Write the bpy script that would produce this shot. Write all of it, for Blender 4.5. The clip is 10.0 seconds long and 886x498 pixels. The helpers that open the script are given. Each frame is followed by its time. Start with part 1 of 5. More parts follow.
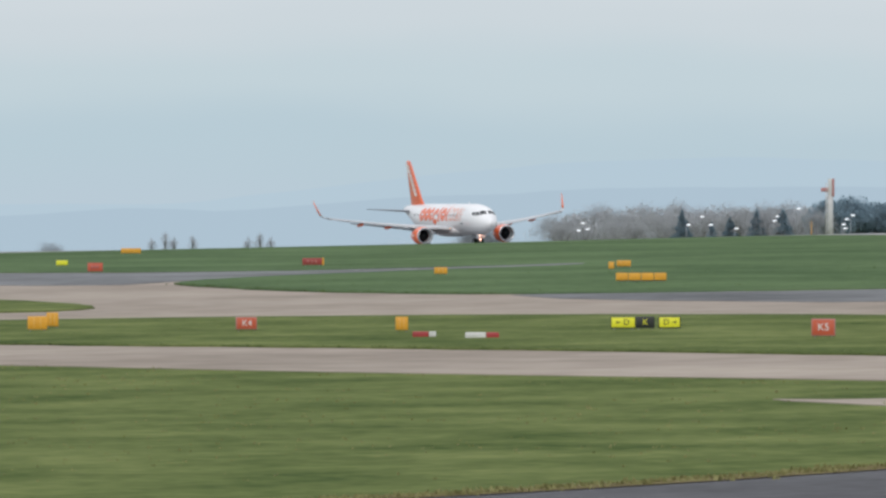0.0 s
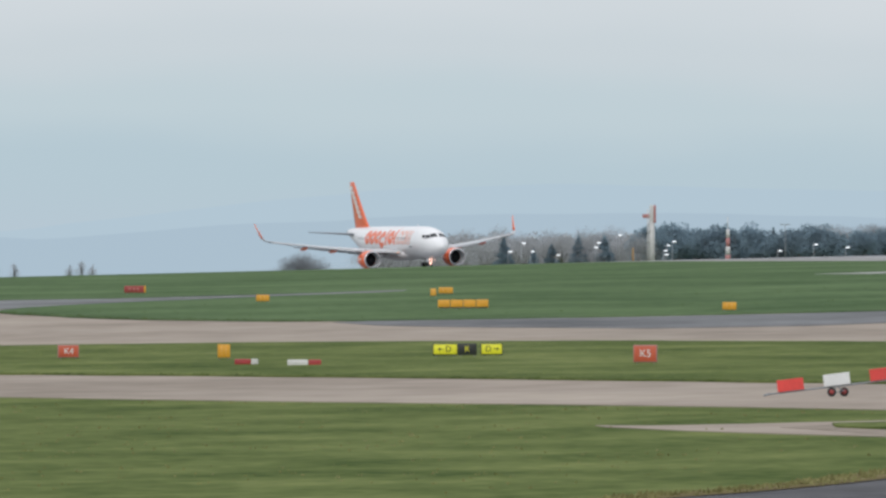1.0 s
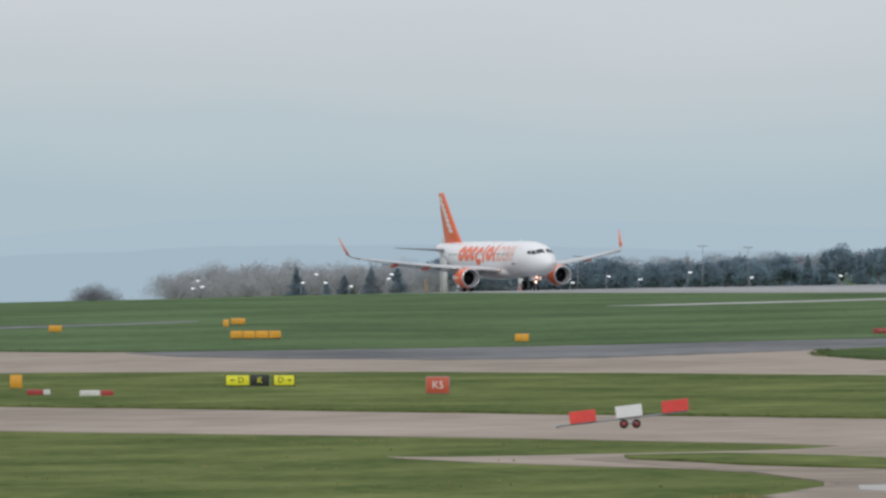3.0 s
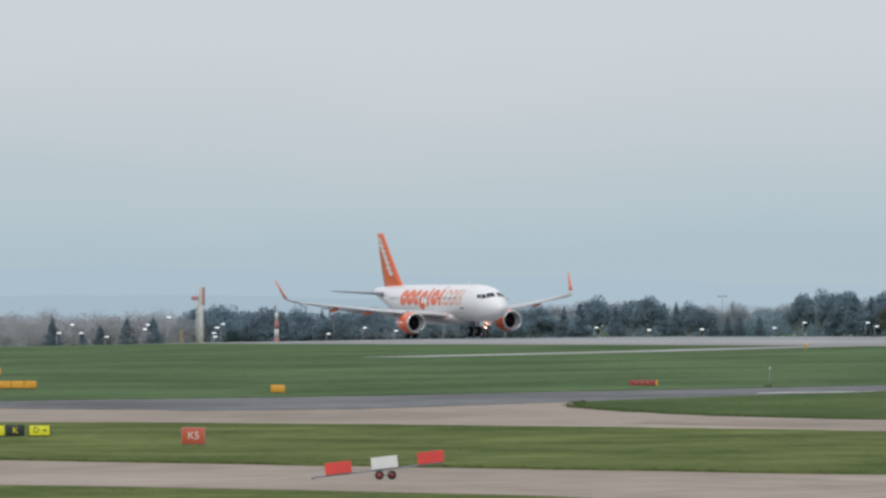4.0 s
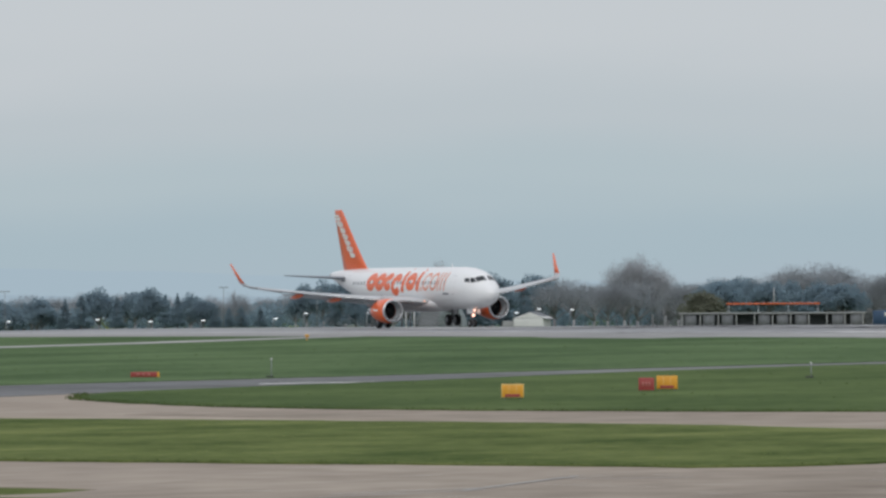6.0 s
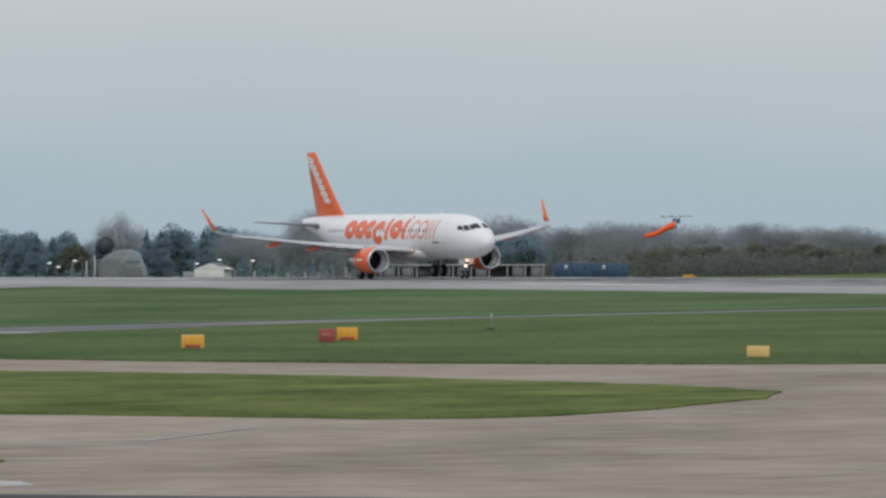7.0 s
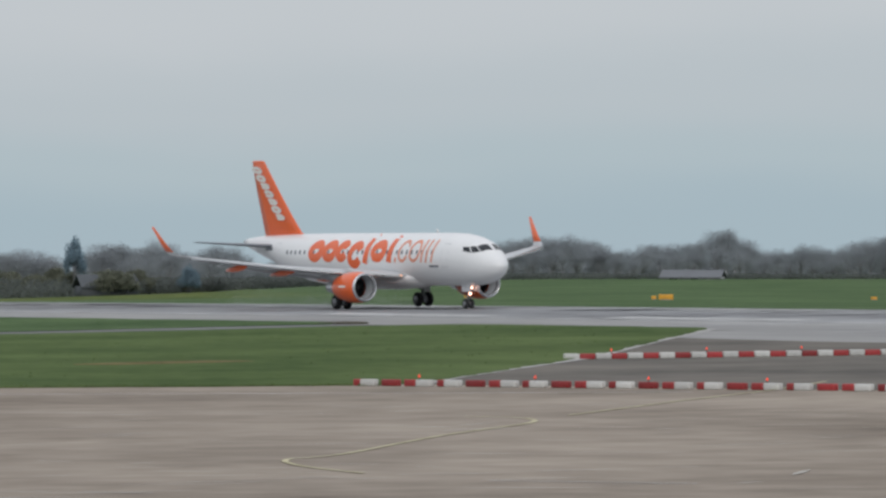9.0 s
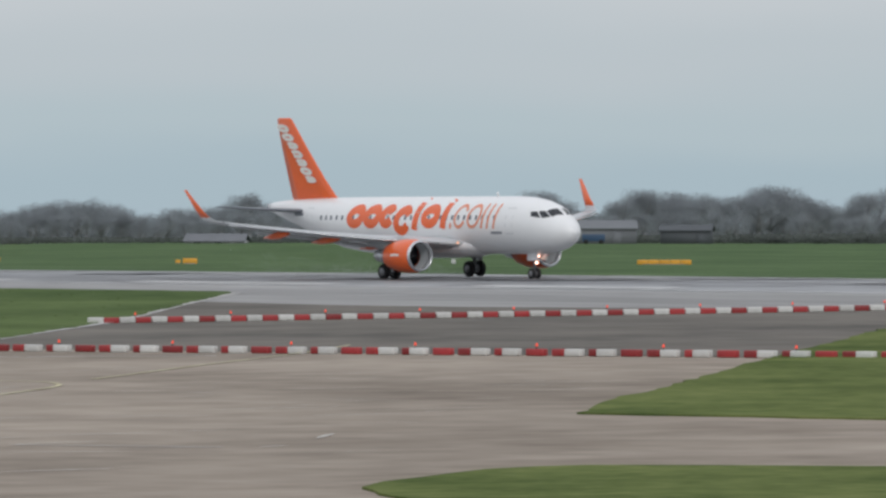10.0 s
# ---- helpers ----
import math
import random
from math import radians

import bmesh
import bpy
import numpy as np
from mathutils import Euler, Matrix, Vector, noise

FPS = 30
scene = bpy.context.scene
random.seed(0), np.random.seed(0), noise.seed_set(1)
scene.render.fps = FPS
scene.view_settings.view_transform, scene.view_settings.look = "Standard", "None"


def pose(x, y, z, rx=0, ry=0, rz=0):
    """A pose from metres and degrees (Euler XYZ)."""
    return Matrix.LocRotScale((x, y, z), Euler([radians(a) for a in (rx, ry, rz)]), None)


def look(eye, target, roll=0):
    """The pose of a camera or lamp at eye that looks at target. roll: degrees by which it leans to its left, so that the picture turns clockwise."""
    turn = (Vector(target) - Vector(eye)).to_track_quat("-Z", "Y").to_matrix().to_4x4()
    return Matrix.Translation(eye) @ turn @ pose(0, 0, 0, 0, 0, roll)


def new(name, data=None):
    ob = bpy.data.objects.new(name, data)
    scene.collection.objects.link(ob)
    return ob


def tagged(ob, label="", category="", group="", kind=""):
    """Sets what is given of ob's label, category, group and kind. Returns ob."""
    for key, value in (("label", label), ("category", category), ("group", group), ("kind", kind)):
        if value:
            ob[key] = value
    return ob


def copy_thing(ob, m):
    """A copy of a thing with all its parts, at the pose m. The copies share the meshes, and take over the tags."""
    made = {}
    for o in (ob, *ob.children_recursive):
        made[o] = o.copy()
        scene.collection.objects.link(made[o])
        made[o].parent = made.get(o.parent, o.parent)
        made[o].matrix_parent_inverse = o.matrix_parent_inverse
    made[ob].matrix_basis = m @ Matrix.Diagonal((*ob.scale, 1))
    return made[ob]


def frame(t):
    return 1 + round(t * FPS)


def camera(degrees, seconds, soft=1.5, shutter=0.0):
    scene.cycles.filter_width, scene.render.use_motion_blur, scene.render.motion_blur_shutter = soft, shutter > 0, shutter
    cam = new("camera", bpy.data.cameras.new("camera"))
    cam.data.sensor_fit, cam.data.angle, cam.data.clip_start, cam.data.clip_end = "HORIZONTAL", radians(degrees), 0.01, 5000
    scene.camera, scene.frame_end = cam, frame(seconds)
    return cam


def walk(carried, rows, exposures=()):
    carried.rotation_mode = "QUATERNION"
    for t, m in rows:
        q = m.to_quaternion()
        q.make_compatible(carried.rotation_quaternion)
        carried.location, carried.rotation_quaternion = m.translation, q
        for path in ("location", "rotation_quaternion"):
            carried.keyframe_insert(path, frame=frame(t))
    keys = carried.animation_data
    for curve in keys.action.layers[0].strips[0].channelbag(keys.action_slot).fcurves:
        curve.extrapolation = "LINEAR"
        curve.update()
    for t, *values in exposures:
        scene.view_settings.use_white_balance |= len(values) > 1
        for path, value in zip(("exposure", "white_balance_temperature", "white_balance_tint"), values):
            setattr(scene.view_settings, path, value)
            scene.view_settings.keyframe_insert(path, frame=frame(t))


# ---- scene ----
from mathutils import geometry

# Plan: the camera stands at the origin, 10 m above its own ground. The runway runs along x at y = 374.6;
# the airliner rolls towards +x. Bearings are degrees from -x towards +y.
CENTRE = 374.6


def bearing(az, d, z=0.0):
    return Vector((-math.cos(radians(az)) * d, math.sin(radians(az)) * d, z))


# ---- camera ----
cam = camera(5.88, 10.0, soft=2.7)
AIM = [
    (0.0, 18.714, -0.379, -0.19),
    (0.3, 19.402, -0.182, 0.45),
    (0.5, 19.611, -0.098, 0.04),
    (0.8, 19.660, -0.158, -0.75),
    (1.0, 19.898, -0.204, -0.34),
    (1.2, 20.073, -0.068, -0.31),
    (1.5, 19.932, 0.080, -0.47),
    (1.8, 20.362, 0.149, -0.25),
    (2.0, 20.521, 0.080, -0.17),
    (2.2, 20.578, -0.110, -0.20),
    (3.3, 21.696, 0.083, -0.07),
    (3.5, 22.025, 0.076, 0.03),
    (3.8, 22.528, 0.113, -0.04),
    (4.0, 22.895, 0.334, 0.01),
    (4.2, 23.373, 0.525, 0.07),
    (4.5, 23.580, 0.492, 0.06),
    (4.8, 23.650, 0.382, 0.10),
    (5.0, 24.298, 0.104, 0.12),
    (5.2, 24.694, 0.008, 0.19),
    (6.3, 26.870, 0.260, -0.38),
    (6.5, 27.304, 0.153, -0.26),
    (6.8, 27.937, -0.037, -0.13),
    (7.0, 28.328, -0.063, -0.04),
    (7.3, 29.089, 0.104, 0.07),
    (7.5, 29.482, 0.282, 0.01),
    (7.8, 30.287, 0.453, 0.17),
    (8.0, 30.953, 0.223, 0.23),
    (8.3, 31.772, -0.072, 0.22),
    (8.5, 32.095, -0.023, 0.20),
    (8.8, 32.688, 0.117, 0.11),
    (9.0, 33.819, 0.096, 0.05),
    (9.3, 34.944, -0.025, -0.02),
    (9.5, 35.540, -0.065, -0.06),
    (10.0, 36.980, -0.143, 0.00),
]


def aim(az, tilt, roll):
    a, e = radians(az), radians(tilt)
    return look((0, 0, 0), (-math.cos(a) * math.cos(e) * 100, math.sin(a) * math.cos(e) * 100, math.sin(e) * 100), roll)


walk(cam, [(t, aim(a, e, r)) for t, a, e, r in AIM],
     exposures=[(0.0, 0.30), (1.0, 0.25), (1.5, 0.14), (2.2, 0.12), (3.5, 0.09), (4.0, 0.13), (4.5, -0.07), (5.0, -0.05), (5.2, -0.03), (6.5, 0.0), (7.0, -0.03), (7.5, -0.01), (8.0, -0.04), (8.5, 0.08), (9.0, -0.05), (9.5, -0.02), (10.0, 0.0)])

# ---- light: an overcast sky and a weak wide sun ----
world = bpy.data.worlds.new("overcast")
scene.world = world
world.use_nodes = True
nt = world.node_tree
nt.nodes.clear()


def link_nodes(tree, a, ao, b, bi):
    tree.links.new(a.outputs[ao], b.inputs[bi])


def overcast():
    n = nt.nodes
    out, bg = n.new("ShaderNodeOutputWorld"), n.new("ShaderNodeBackground")
    sky = n.new("ShaderNodeTexSky")
    sky.sky_type, sky.sun_disc = "NISHITA", False
    sky.sun_elevation, sky.sun_rotation = radians(30), radians(120)
    dim = n.new("ShaderNodeVectorMath")
    dim.operation = "SCALE"
    dim.inputs["Scale"].default_value = 0.06
    link_nodes(nt, sky, 0, dim, 0)
    co, sep = n.new("ShaderNodeTexCoord"), n.new("ShaderNodeSeparateXYZ")
    link_nodes(nt, co, "Generated", sep, 0)
    # low cloud: bands near the horizon, broad and soft
    mapping = n.new("ShaderNodeMapping")
    mapping.inputs["Scale"].default_value = (14, 14, 62)
    link_nodes(nt, co, "Generated", mapping, 0)
    cloud = n.new("ShaderNodeTexNoise")
    cloud.inputs["Scale"].default_value, cloud.inputs["Detail"].default_value, cloud.inputs["Roughness"].default_value = 1.0, 3.0, 0.42
    link_nodes(nt, mapping, 0, cloud, 0)
    add = n.new("ShaderNodeMath")
    add.operation = "MULTIPLY_ADD"
    add.inputs[1].default_value = 0.016
    link_nodes(nt, cloud, 0, add, 0)
    link_nodes(nt, sep, "Z", add, 2)
    ramp = n.new("ShaderNodeValToRGB")
    r = ramp.color_ramp
    r.interpolation = "EASE"
    stops = [(0.0, (0.41, 0.50, 0.575)), (0.11, (0.40, 0.505, 0.57)), (0.19, (0.45, 0.54, 0.59)), (0.29, (0.50, 0.56, 0.605)), (0.40, (0.565, 0.605, 0.645)), (1.0, (0.60, 0.62, 0.66))]
    r.elements[0].position, r.elements[1].position = stops[0][0], stops[-1][0]
    r.elements[0].color, r.elements[1].color = (*stops[0][1], 1), (*stops[-1][1], 1)
    for p, c in stops[1:-1]:
        r.elements.new(p).color = (*c, 1)
    span = n.new("ShaderNodeMapRange")
    span.inputs["From Min"].default_value, span.inputs["From Max"].default_value = 0.003, 0.09
    link_nodes(nt, add, 0, span, 0)
    link_nodes(nt, span, 0, ramp, 0)
    # an overcast sky is brighter towards the zenith
    up = n.new("ShaderNodeMapRange")
    up.inputs["From Min"].default_value, up.inputs["From Max"].default_value = 0.05, 1.0
    up.inputs["To Min"].default_value, up.inputs["To Max"].default_value = 1.0, 1.5
    link_nodes(nt, sep, "Z", up, 0)
    lift = n.new("ShaderNodeVectorMath")
    lift.operation = "SCALE"
    link_nodes(nt, ramp, 0, lift, 0)
    link_nodes(nt, up, 0, lift, "Scale")
    mix = n.new("ShaderNodeMix")
    mix.data_type = "RGBA"
    mix.inputs["Factor"].default_value = 0.93
    link_nodes(nt, dim, 0, mix, "A")
    link_nodes(nt, lift, 0, mix, "B")
    link_nodes(nt, mix, "Result", bg, 0)
    bg.inputs["Strength"].default_value = 1.0
    link_nodes(nt, bg, 0, out, 0)


overcast()
sun = new("sun", bpy.data.lights.new("sun", "SUN"))
sun.data.energy, sun.data.angle, sun.data.color = 0.75, radians(25), (1.0, 0.96, 0.9)
sun.matrix_world = look((0, 0, 300), (-190, 110, 170))

# ---- materials ----


def surface(name, colour, rough=0.6, metal=0.0, spread=0.15, scale=1.0, fine=12.0, bump=0.0, tone=None, per_object=0.0, stretch=(1, 1, 1), clear=0.0, spec=0.5, lo=0.38, hi=0.82):
    """A paint, soil or stone surface: base colour with large patches and a fine grain, in metres."""
    m = bpy.data.materials.new(name)
    m.use_nodes = True
    t = m.node_tree
    b = t.nodes["Principled BSDF"]
    b.inputs["Roughness"].default_value, b.inputs["Metallic"].default_value = rough, metal
    b.inputs["Coat Weight"].default_value, b.inputs["Specular IOR Level"].default_value = clear, spec
    co, mp = t.nodes.new("ShaderNodeTexCoord"), t.nodes.new("ShaderNodeMapping")
    mp.inputs["Scale"].default_value = stretch
    link_nodes(t, co, "Object", mp, 0)
    big, small = t.nodes.new("ShaderNodeTexNoise"), t.nodes.new("ShaderNodeTexNoise")
    for nd, s, d in ((big, scale, 4.0), (small, fine, 3.0)):
        nd.inputs["Scale"].default_value, nd.inputs["Detail"].default_value = s, d
        link_nodes(t, mp, 0, nd, 0)
    both = t.nodes.new("ShaderNodeMath")
    both.operation = "MULTIPLY_ADD"
    both.inputs[1].default_value = 0.45
    link_nodes(t, small, 0, both, 0)
    half = t.nodes.new("ShaderNodeMath")
    half.operation = "MULTIPLY"
    half.inputs[1].default_value = 0.75
    link_nodes(t, big, 0, half, 0)
    link_nodes(t, half, 0, both, 2)
    ramp = t.nodes.new("ShaderNodeValToRGB")
    c = Vector(colour)
    o = Vector(tone) if tone else c * (1 + spread)
    low = c * (1 - spread)
    ramp.color_ramp.elements[0].position, ramp.color_ramp.elements[1].position = lo, hi
    ramp.color_ramp.elements[0].color, ramp.color_ramp.elements[1].color = (*low, 1), (*o, 1)
    link_nodes(t, both, 0, ramp, 0)
    last = ramp
    if per_object:
        info, rng, hsv = t.nodes.new("ShaderNodeObjectInfo"), t.nodes.new("ShaderNodeMapRange"), t.nodes.new("ShaderNodeHueSaturation")
        rng.inputs["To Min"].default_value, rng.inputs["To Max"].default_value = 1 - per_object, 1 + per_object
        link_nodes(t, info, "Random", rng, 0)
        link_nodes(t, rng, 0, hsv, "Value")
        link_nodes(t, ramp, 0, hsv, "Color")
        last = hsv
    link_nodes(t, last, 0, b, "Base Color")
    if bump:
        bp = t.nodes.new("ShaderNodeBump")
        bp.inputs["Strength"].default_value, bp.inputs["Distance"].default_value = 0.6, bump
        link_nodes(t, both, 0, bp, "Height")
        link_nodes(t, bp, 0, b, "Normal")
    return m


def glow(name, colour, strength):
    m = bpy.data.materials.new(name)
    m.use_nodes = True
    b = m.node_tree.nodes["Principled BSDF"]
    b.inputs["Base Color"].default_value = (0, 0, 0, 1)
    b.inputs["Specular IOR Level"].default_value = 0.0
    b.inputs["Emission Color"].default_value, b.inputs["Emission Strength"].default_value = (*colour, 1), strength
    return m

def foliage(name, colour, tone, per_object=0.25):
    """Thin leaves or twigs that let part of the light through."""
    m = surface(name, colour, 0.95, 0, 0.2, 0.25, 2.0, tone=tone, per_object=per_object, spec=0.05)
    t = m.node_tree
    b = t.nodes["Principled BSDF"]
    src = b.inputs["Base Color"].links[0].from_socket
    tr, mix = t.nodes.new("ShaderNodeBsdfTranslucent"), t.nodes.new("ShaderNodeMixShader")
    t.links.new(src, tr.inputs["Color"])
    mix.inputs[0].default_value = 0.6
    link_nodes(t, b, 0, mix, 1)
    link_nodes(t, tr, 0, mix, 2)
    link_nodes(t, mix, 0, t.nodes["Material Output"], 0)
    return m


GRASS = surface("grass", (0.062, 0.102, 0.023), 0.95, 0, 0.22, 0.12, 1.1, 0.05, tone=(0.175, 0.205, 0.070), spec=0.04, lo=0.42, hi=0.80)
GRASS_FAR = surface("mown_grass", (0.062, 0.119, 0.047), 0.95, 0, 0.30, 0.06, 0.8, 0.05, tone=(0.120, 0.180, 0.082), spec=0.04, lo=0.40, hi=0.78)
GRASS_VERGE = surface("yellowish_verge_grass", (0.064, 0.112, 0.035), 0.95, 0, 0.28, 0.06, 0.8, 0.05, tone=(0.121, 0.167, 0.062), spec=0.04, lo=0.40, hi=0.78)
STRAW = surface("dry_grass_edge", (0.13, 0.105, 0.045), 0.95, 0, 0.35, 0.4, 2.5, 0.05, tone=(0.24, 0.20, 0.10), spec=0.04)
GRASS_DEEP = surface("deep_green_grass", (0.058, 0.095, 0.028), 0.95, 0, 0.3, 0.2, 2.0, tone=(0.12, 0.16, 0.055), spec=0.04)
GRASS_TUFT = surface("grass_tufts", (0.17, 0.22, 0.07), 0.95, 0, 0.3, 0.15, 2.0, tone=(0.30, 0.34, 0.13), spec=0.04)
GRASS_TUFT_FAR = surface("verge_grass_tufts", (0.085, 0.138, 0.052), 0.95, 0, 0.3, 0.15, 2.0, tone=(0.15, 0.205, 0.085), spec=0.04)
WORN_JOINT = surface("worn_joint_filler", (0.52, 0.50, 0.46), 0.85, 0, 0.2, 0.3, 2.0, tone=(0.66, 0.64, 0.60), spec=0.12)
DAMP = surface("damp_runway", (0.125, 0.131, 0.143), 0.5, 0, 0.25, 0.2, 1.2, tone=(0.20, 0.206, 0.218))
WORN_RUNWAY = surface("worn_runway", (0.255, 0.257, 0.265), 0.6, 0, 0.2, 0.2, 1.2, tone=(0.37, 0.37, 0.375))
STRAW_PALE = surface("dry_straw", (0.20, 0.195, 0.075), 0.95, 0, 0.3, 0.3, 2.5, tone=(0.29, 0.28, 0.13), spec=0.04)
CONCRETE = surface("concrete", (0.268, 0.222, 0.181), 0.85, 0, 0.2, 0.035, 0.30, 0.004, tone=(0.435, 0.373, 0.312), spec=0.12, lo=0.36, hi=0.86)
PALE_CONCRETE = surface("pale_concrete", (0.42, 0.41, 0.40), 0.8, 0, 0.15, 0.2, 1.5, spec=0.3)
TURNOFF = surface("grey_brown_turnoff_asphalt", (0.104, 0.096, 0.085), 0.8, 0, 0.28, 0.07, 0.4, 0.004, tone=(0.19, 0.172, 0.148), spec=0.15, lo=0.38, hi=0.78)
APRON = surface("brown_grey_apron", (0.220, 0.180, 0.143), 0.85, 0, 0.22, 0.045, 0.35, 0.004, tone=(0.385, 0.330, 0.274), spec=0.12, lo=0.37, hi=0.78)
ASPHALT = surface("taxiway_asphalt", (0.105, 0.11, 0.116), 0.75, 0, 0.35, 0.06, 0.5, 0.004, tone=(0.20, 0.205, 0.21), spec=0.2, lo=0.40, hi=0.80)
DARK_ASPHALT = surface("road_asphalt", (0.05, 0.05, 0.056), 0.8, 0, 0.3, 0.15, 1.2, 0.004, tone=(0.10, 0.10, 0.108), spec=0.2)
RUNWAY = surface("grooved_runway", (0.168, 0.175, 0.190), 0.5, 0, 0.28, 0.05, 0.32, 0.003, tone=(0.31, 0.318, 0.33), stretch=(0.12, 1, 1), lo=0.38, hi=0.80)
SHOULDER = surface("pale_shoulder_asphalt", (0.236, 0.236, 0.232), 0.7, 0, 0.25, 0.05, 0.32, 0.003, tone=(0.38, 0.374, 0.366), stretch=(0.18, 1, 1), lo=0.38, hi=0.80)
MARK_WHITE = surface("worn_white_marking", (0.60, 0.60, 0.59), 0.7, 0, 0.3, 0.12, 1.5, tone=(0.78, 0.78, 0.77))
MARK_YELLOW = surface("worn_yellow_marking", (0.50, 0.44, 0.26), 0.7, 0, 0.35, 0.3, 2.0, tone=(0.68, 0.63, 0.42), spec=0.2)
WHITE = surface("white_aircraft_paint", (0.83, 0.84, 0.85), 0.28, 0, 0.03, 0.4, 3.0, clear=0.4)
WING_GREY = surface("light_grey_wing_paint", (0.50, 0.52, 0.54), 0.38, 0, 0.06, 0.5, 4.0)
DARK_GREY = surface("dark_grey_tailplane_paint", (0.20, 0.22, 0.25), 0.4, 0, 0.1, 0.5, 4.0)
ORANGE = surface("orange_aircraft_paint", (0.83, 0.13, 0.022), 0.32, 0, 0.06, 0.5, 3.0, clear=0.4)
ORANGE_PALE = surface("outlined_orange_paint", (0.80, 0.30, 0.18), 0.35, 0, 0.06, 0.5, 3.0)
LETTER_WHITE = surface("white_fin_lettering", (0.80, 0.76, 0.72), 0.35, 0, 0.04, 0.5, 3.0)
METAL = surface("bare_aluminium", (0.62, 0.63, 0.65), 0.25, 0.9, 0.06, 1.0, 6.0)
STEEL = surface("gear_steel", (0.30, 0.31, 0.33), 0.4, 0.6, 0.15, 2.0, 12.0)
RUBBER = surface("tyre_rubber", (0.018, 0.018, 0.02), 0.8, 0, 0.3, 3.0, 20.0)
FAN = surface("fan_titanium", (0.05, 0.052, 0.058), 0.35, 0.6, 0.2, 2.0, 9.0)
GLASS_DARK = surface("dark_window_glass", (0.018, 0.022, 0.028), 0.08, 0, 0.1, 1.0, 5.0)
LAMP = glow("lit_landing_lamp", (1.0, 0.56, 0.42), 5)
LAMP_WARM = glow("lit_taxi_lamp", (1.0, 0.50, 0.30), 1.2)
YELLOW = surface("yellow_sign_casing", (0.74, 0.36, 0.03), 0.5, 0, 0.12, 1.5, 9.0, per_object=0.08)
PALE_YELLOW = surface("faded_yellow_casing", (0.72, 0.50, 0.19), 0.55, 0, 0.12, 1.5, 9.0)
SIGN_YELLOW = surface("yellow_sign_face", (0.78, 0.76, 0.03), 0.45, 0, 0.06, 1.5, 9.0)
SIGN_BLACK = surface("black_sign_face", (0.02, 0.024, 0.022), 0.5, 0, 0.2, 1.5, 9.0)
SIGN_RED = surface("red_sign_face", (0.55, 0.105, 0.05), 0.5, 0, 0.12, 1.5, 9.0)
SIGN_RED_DULL = surface("dull_red_sign_face", (0.34, 0.055, 0.05), 0.55, 0, 0.15, 1.5, 9.0)
BAR_RED = surface("red_barrier_plastic", (0.32, 0.030, 0.032), 0.5, 0, 0.2, 1.5, 8.0, per_object=0.3)
BAR_WHITE = surface("white_barrier_plastic", (0.62, 0.62, 0.60), 0.5, 0, 0.15, 1.5, 8.0, per_object=0.12)
BOARD_RED = surface("red_trailer_board", (0.66, 0.06, 0.05), 0.45, 0, 0.12, 1.2, 8.0)
BOARD_WHITE = surface("white_trailer_board", (0.70, 0.72, 0.72), 0.45, 0, 0.08, 1.2, 8.0)
BEACON_RED = glow("lit_red_beacon", (1.0, 0.12, 0.08), 1.0)
STREET_LIGHT = glow("lit_street_lamp", (0.92, 0.95, 1.0), 1.5)
POST_GREY = surface("galvanised_post", (0.26, 0.28, 0.30), 0.5, 0.2, 0.12, 1.0, 6.0)
# This red is mixed paler to carry the haze over the far masts.
MAST_RED = surface("haze_paled_red_mast_paint", (0.42, 0.19, 0.185), 0.6, 0, 0.15, 0.8, 5.0)
SIGN_FADED = surface("faded_sign_lettering", (0.42, 0.15, 0.13), 0.6, 0, 0.12, 1.5, 9.0)
MAST_WHITE = surface("white_mast_paint", (0.58, 0.58, 0.58), 0.55, 0, 0.12, 0.8, 5.0)
# Bark is lightened to blue-grey so trunks sink into painted haze.
BARK_HAZED = surface("haze_pale_bark", (0.29, 0.295, 0.31), 0.9, 0, 0.25, 1.0, 8.0, per_object=0.15, spec=0.1)
WINDOW_GREY = surface("grey_cabin_glass", (0.15, 0.17, 0.20), 0.2, 0, 0.1, 1.0, 5.0)
DROPLET = surface("white_water_droplets", (0.75, 0.78, 0.80), 0.4, 0, 0.05, 2.0, 9.0)
# Both twig colours are paled and blued to stand in for haze.
TWIG_HAZE_PALE = foliage("haze_pale_twigs", (0.55, 0.57, 0.60), (0.62, 0.635, 0.66), 0.08)
TWIG_HAZE_GREY = foliage("haze_grey_twigs", (0.40, 0.43, 0.465), (0.45, 0.48, 0.51), 0.12)
# Evergreen leaves hold distance haze as a pale blue base colour.
LEAF_HAZE_BLUE = foliage("haze_blue_evergreen_leaves", (0.285, 0.395, 0.47), (0.33, 0.445, 0.515), 0.12)
LEAF_SPRING = foliage("spring_leaves", (0.255, 0.275, 0.215), (0.31, 0.325, 0.245), 0.10)
HEDGE = foliage("hedge_leaves", (0.205, 0.230, 0.222), (0.25, 0.275, 0.255), 0.12)
# The hills emit the blue of haze themselves; no air lies between.
HILL_GLOW = glow("haze_glow_hills", (0.375, 0.475, 0.55), 1.0)
HILL_NEAR_GLOW = glow("nearer_haze_glow_hills", (0.345, 0.44, 0.52), 1.0)
HULL = surface("weathered_grey_hull", (0.15, 0.185, 0.20), 0.5, 0.1, 0.3, 0.25, 2.0, tone=(0.26, 0.30, 0.315))
HULL_DARK = surface("sooty_hull", (0.035, 0.043, 0.055), 0.6, 0, 0.3, 0.4, 3.0)
WALL_WHITE = surface("white_render", (0.66, 0.67, 0.66), 0.8, 0, 0.08, 0.6, 4.0)
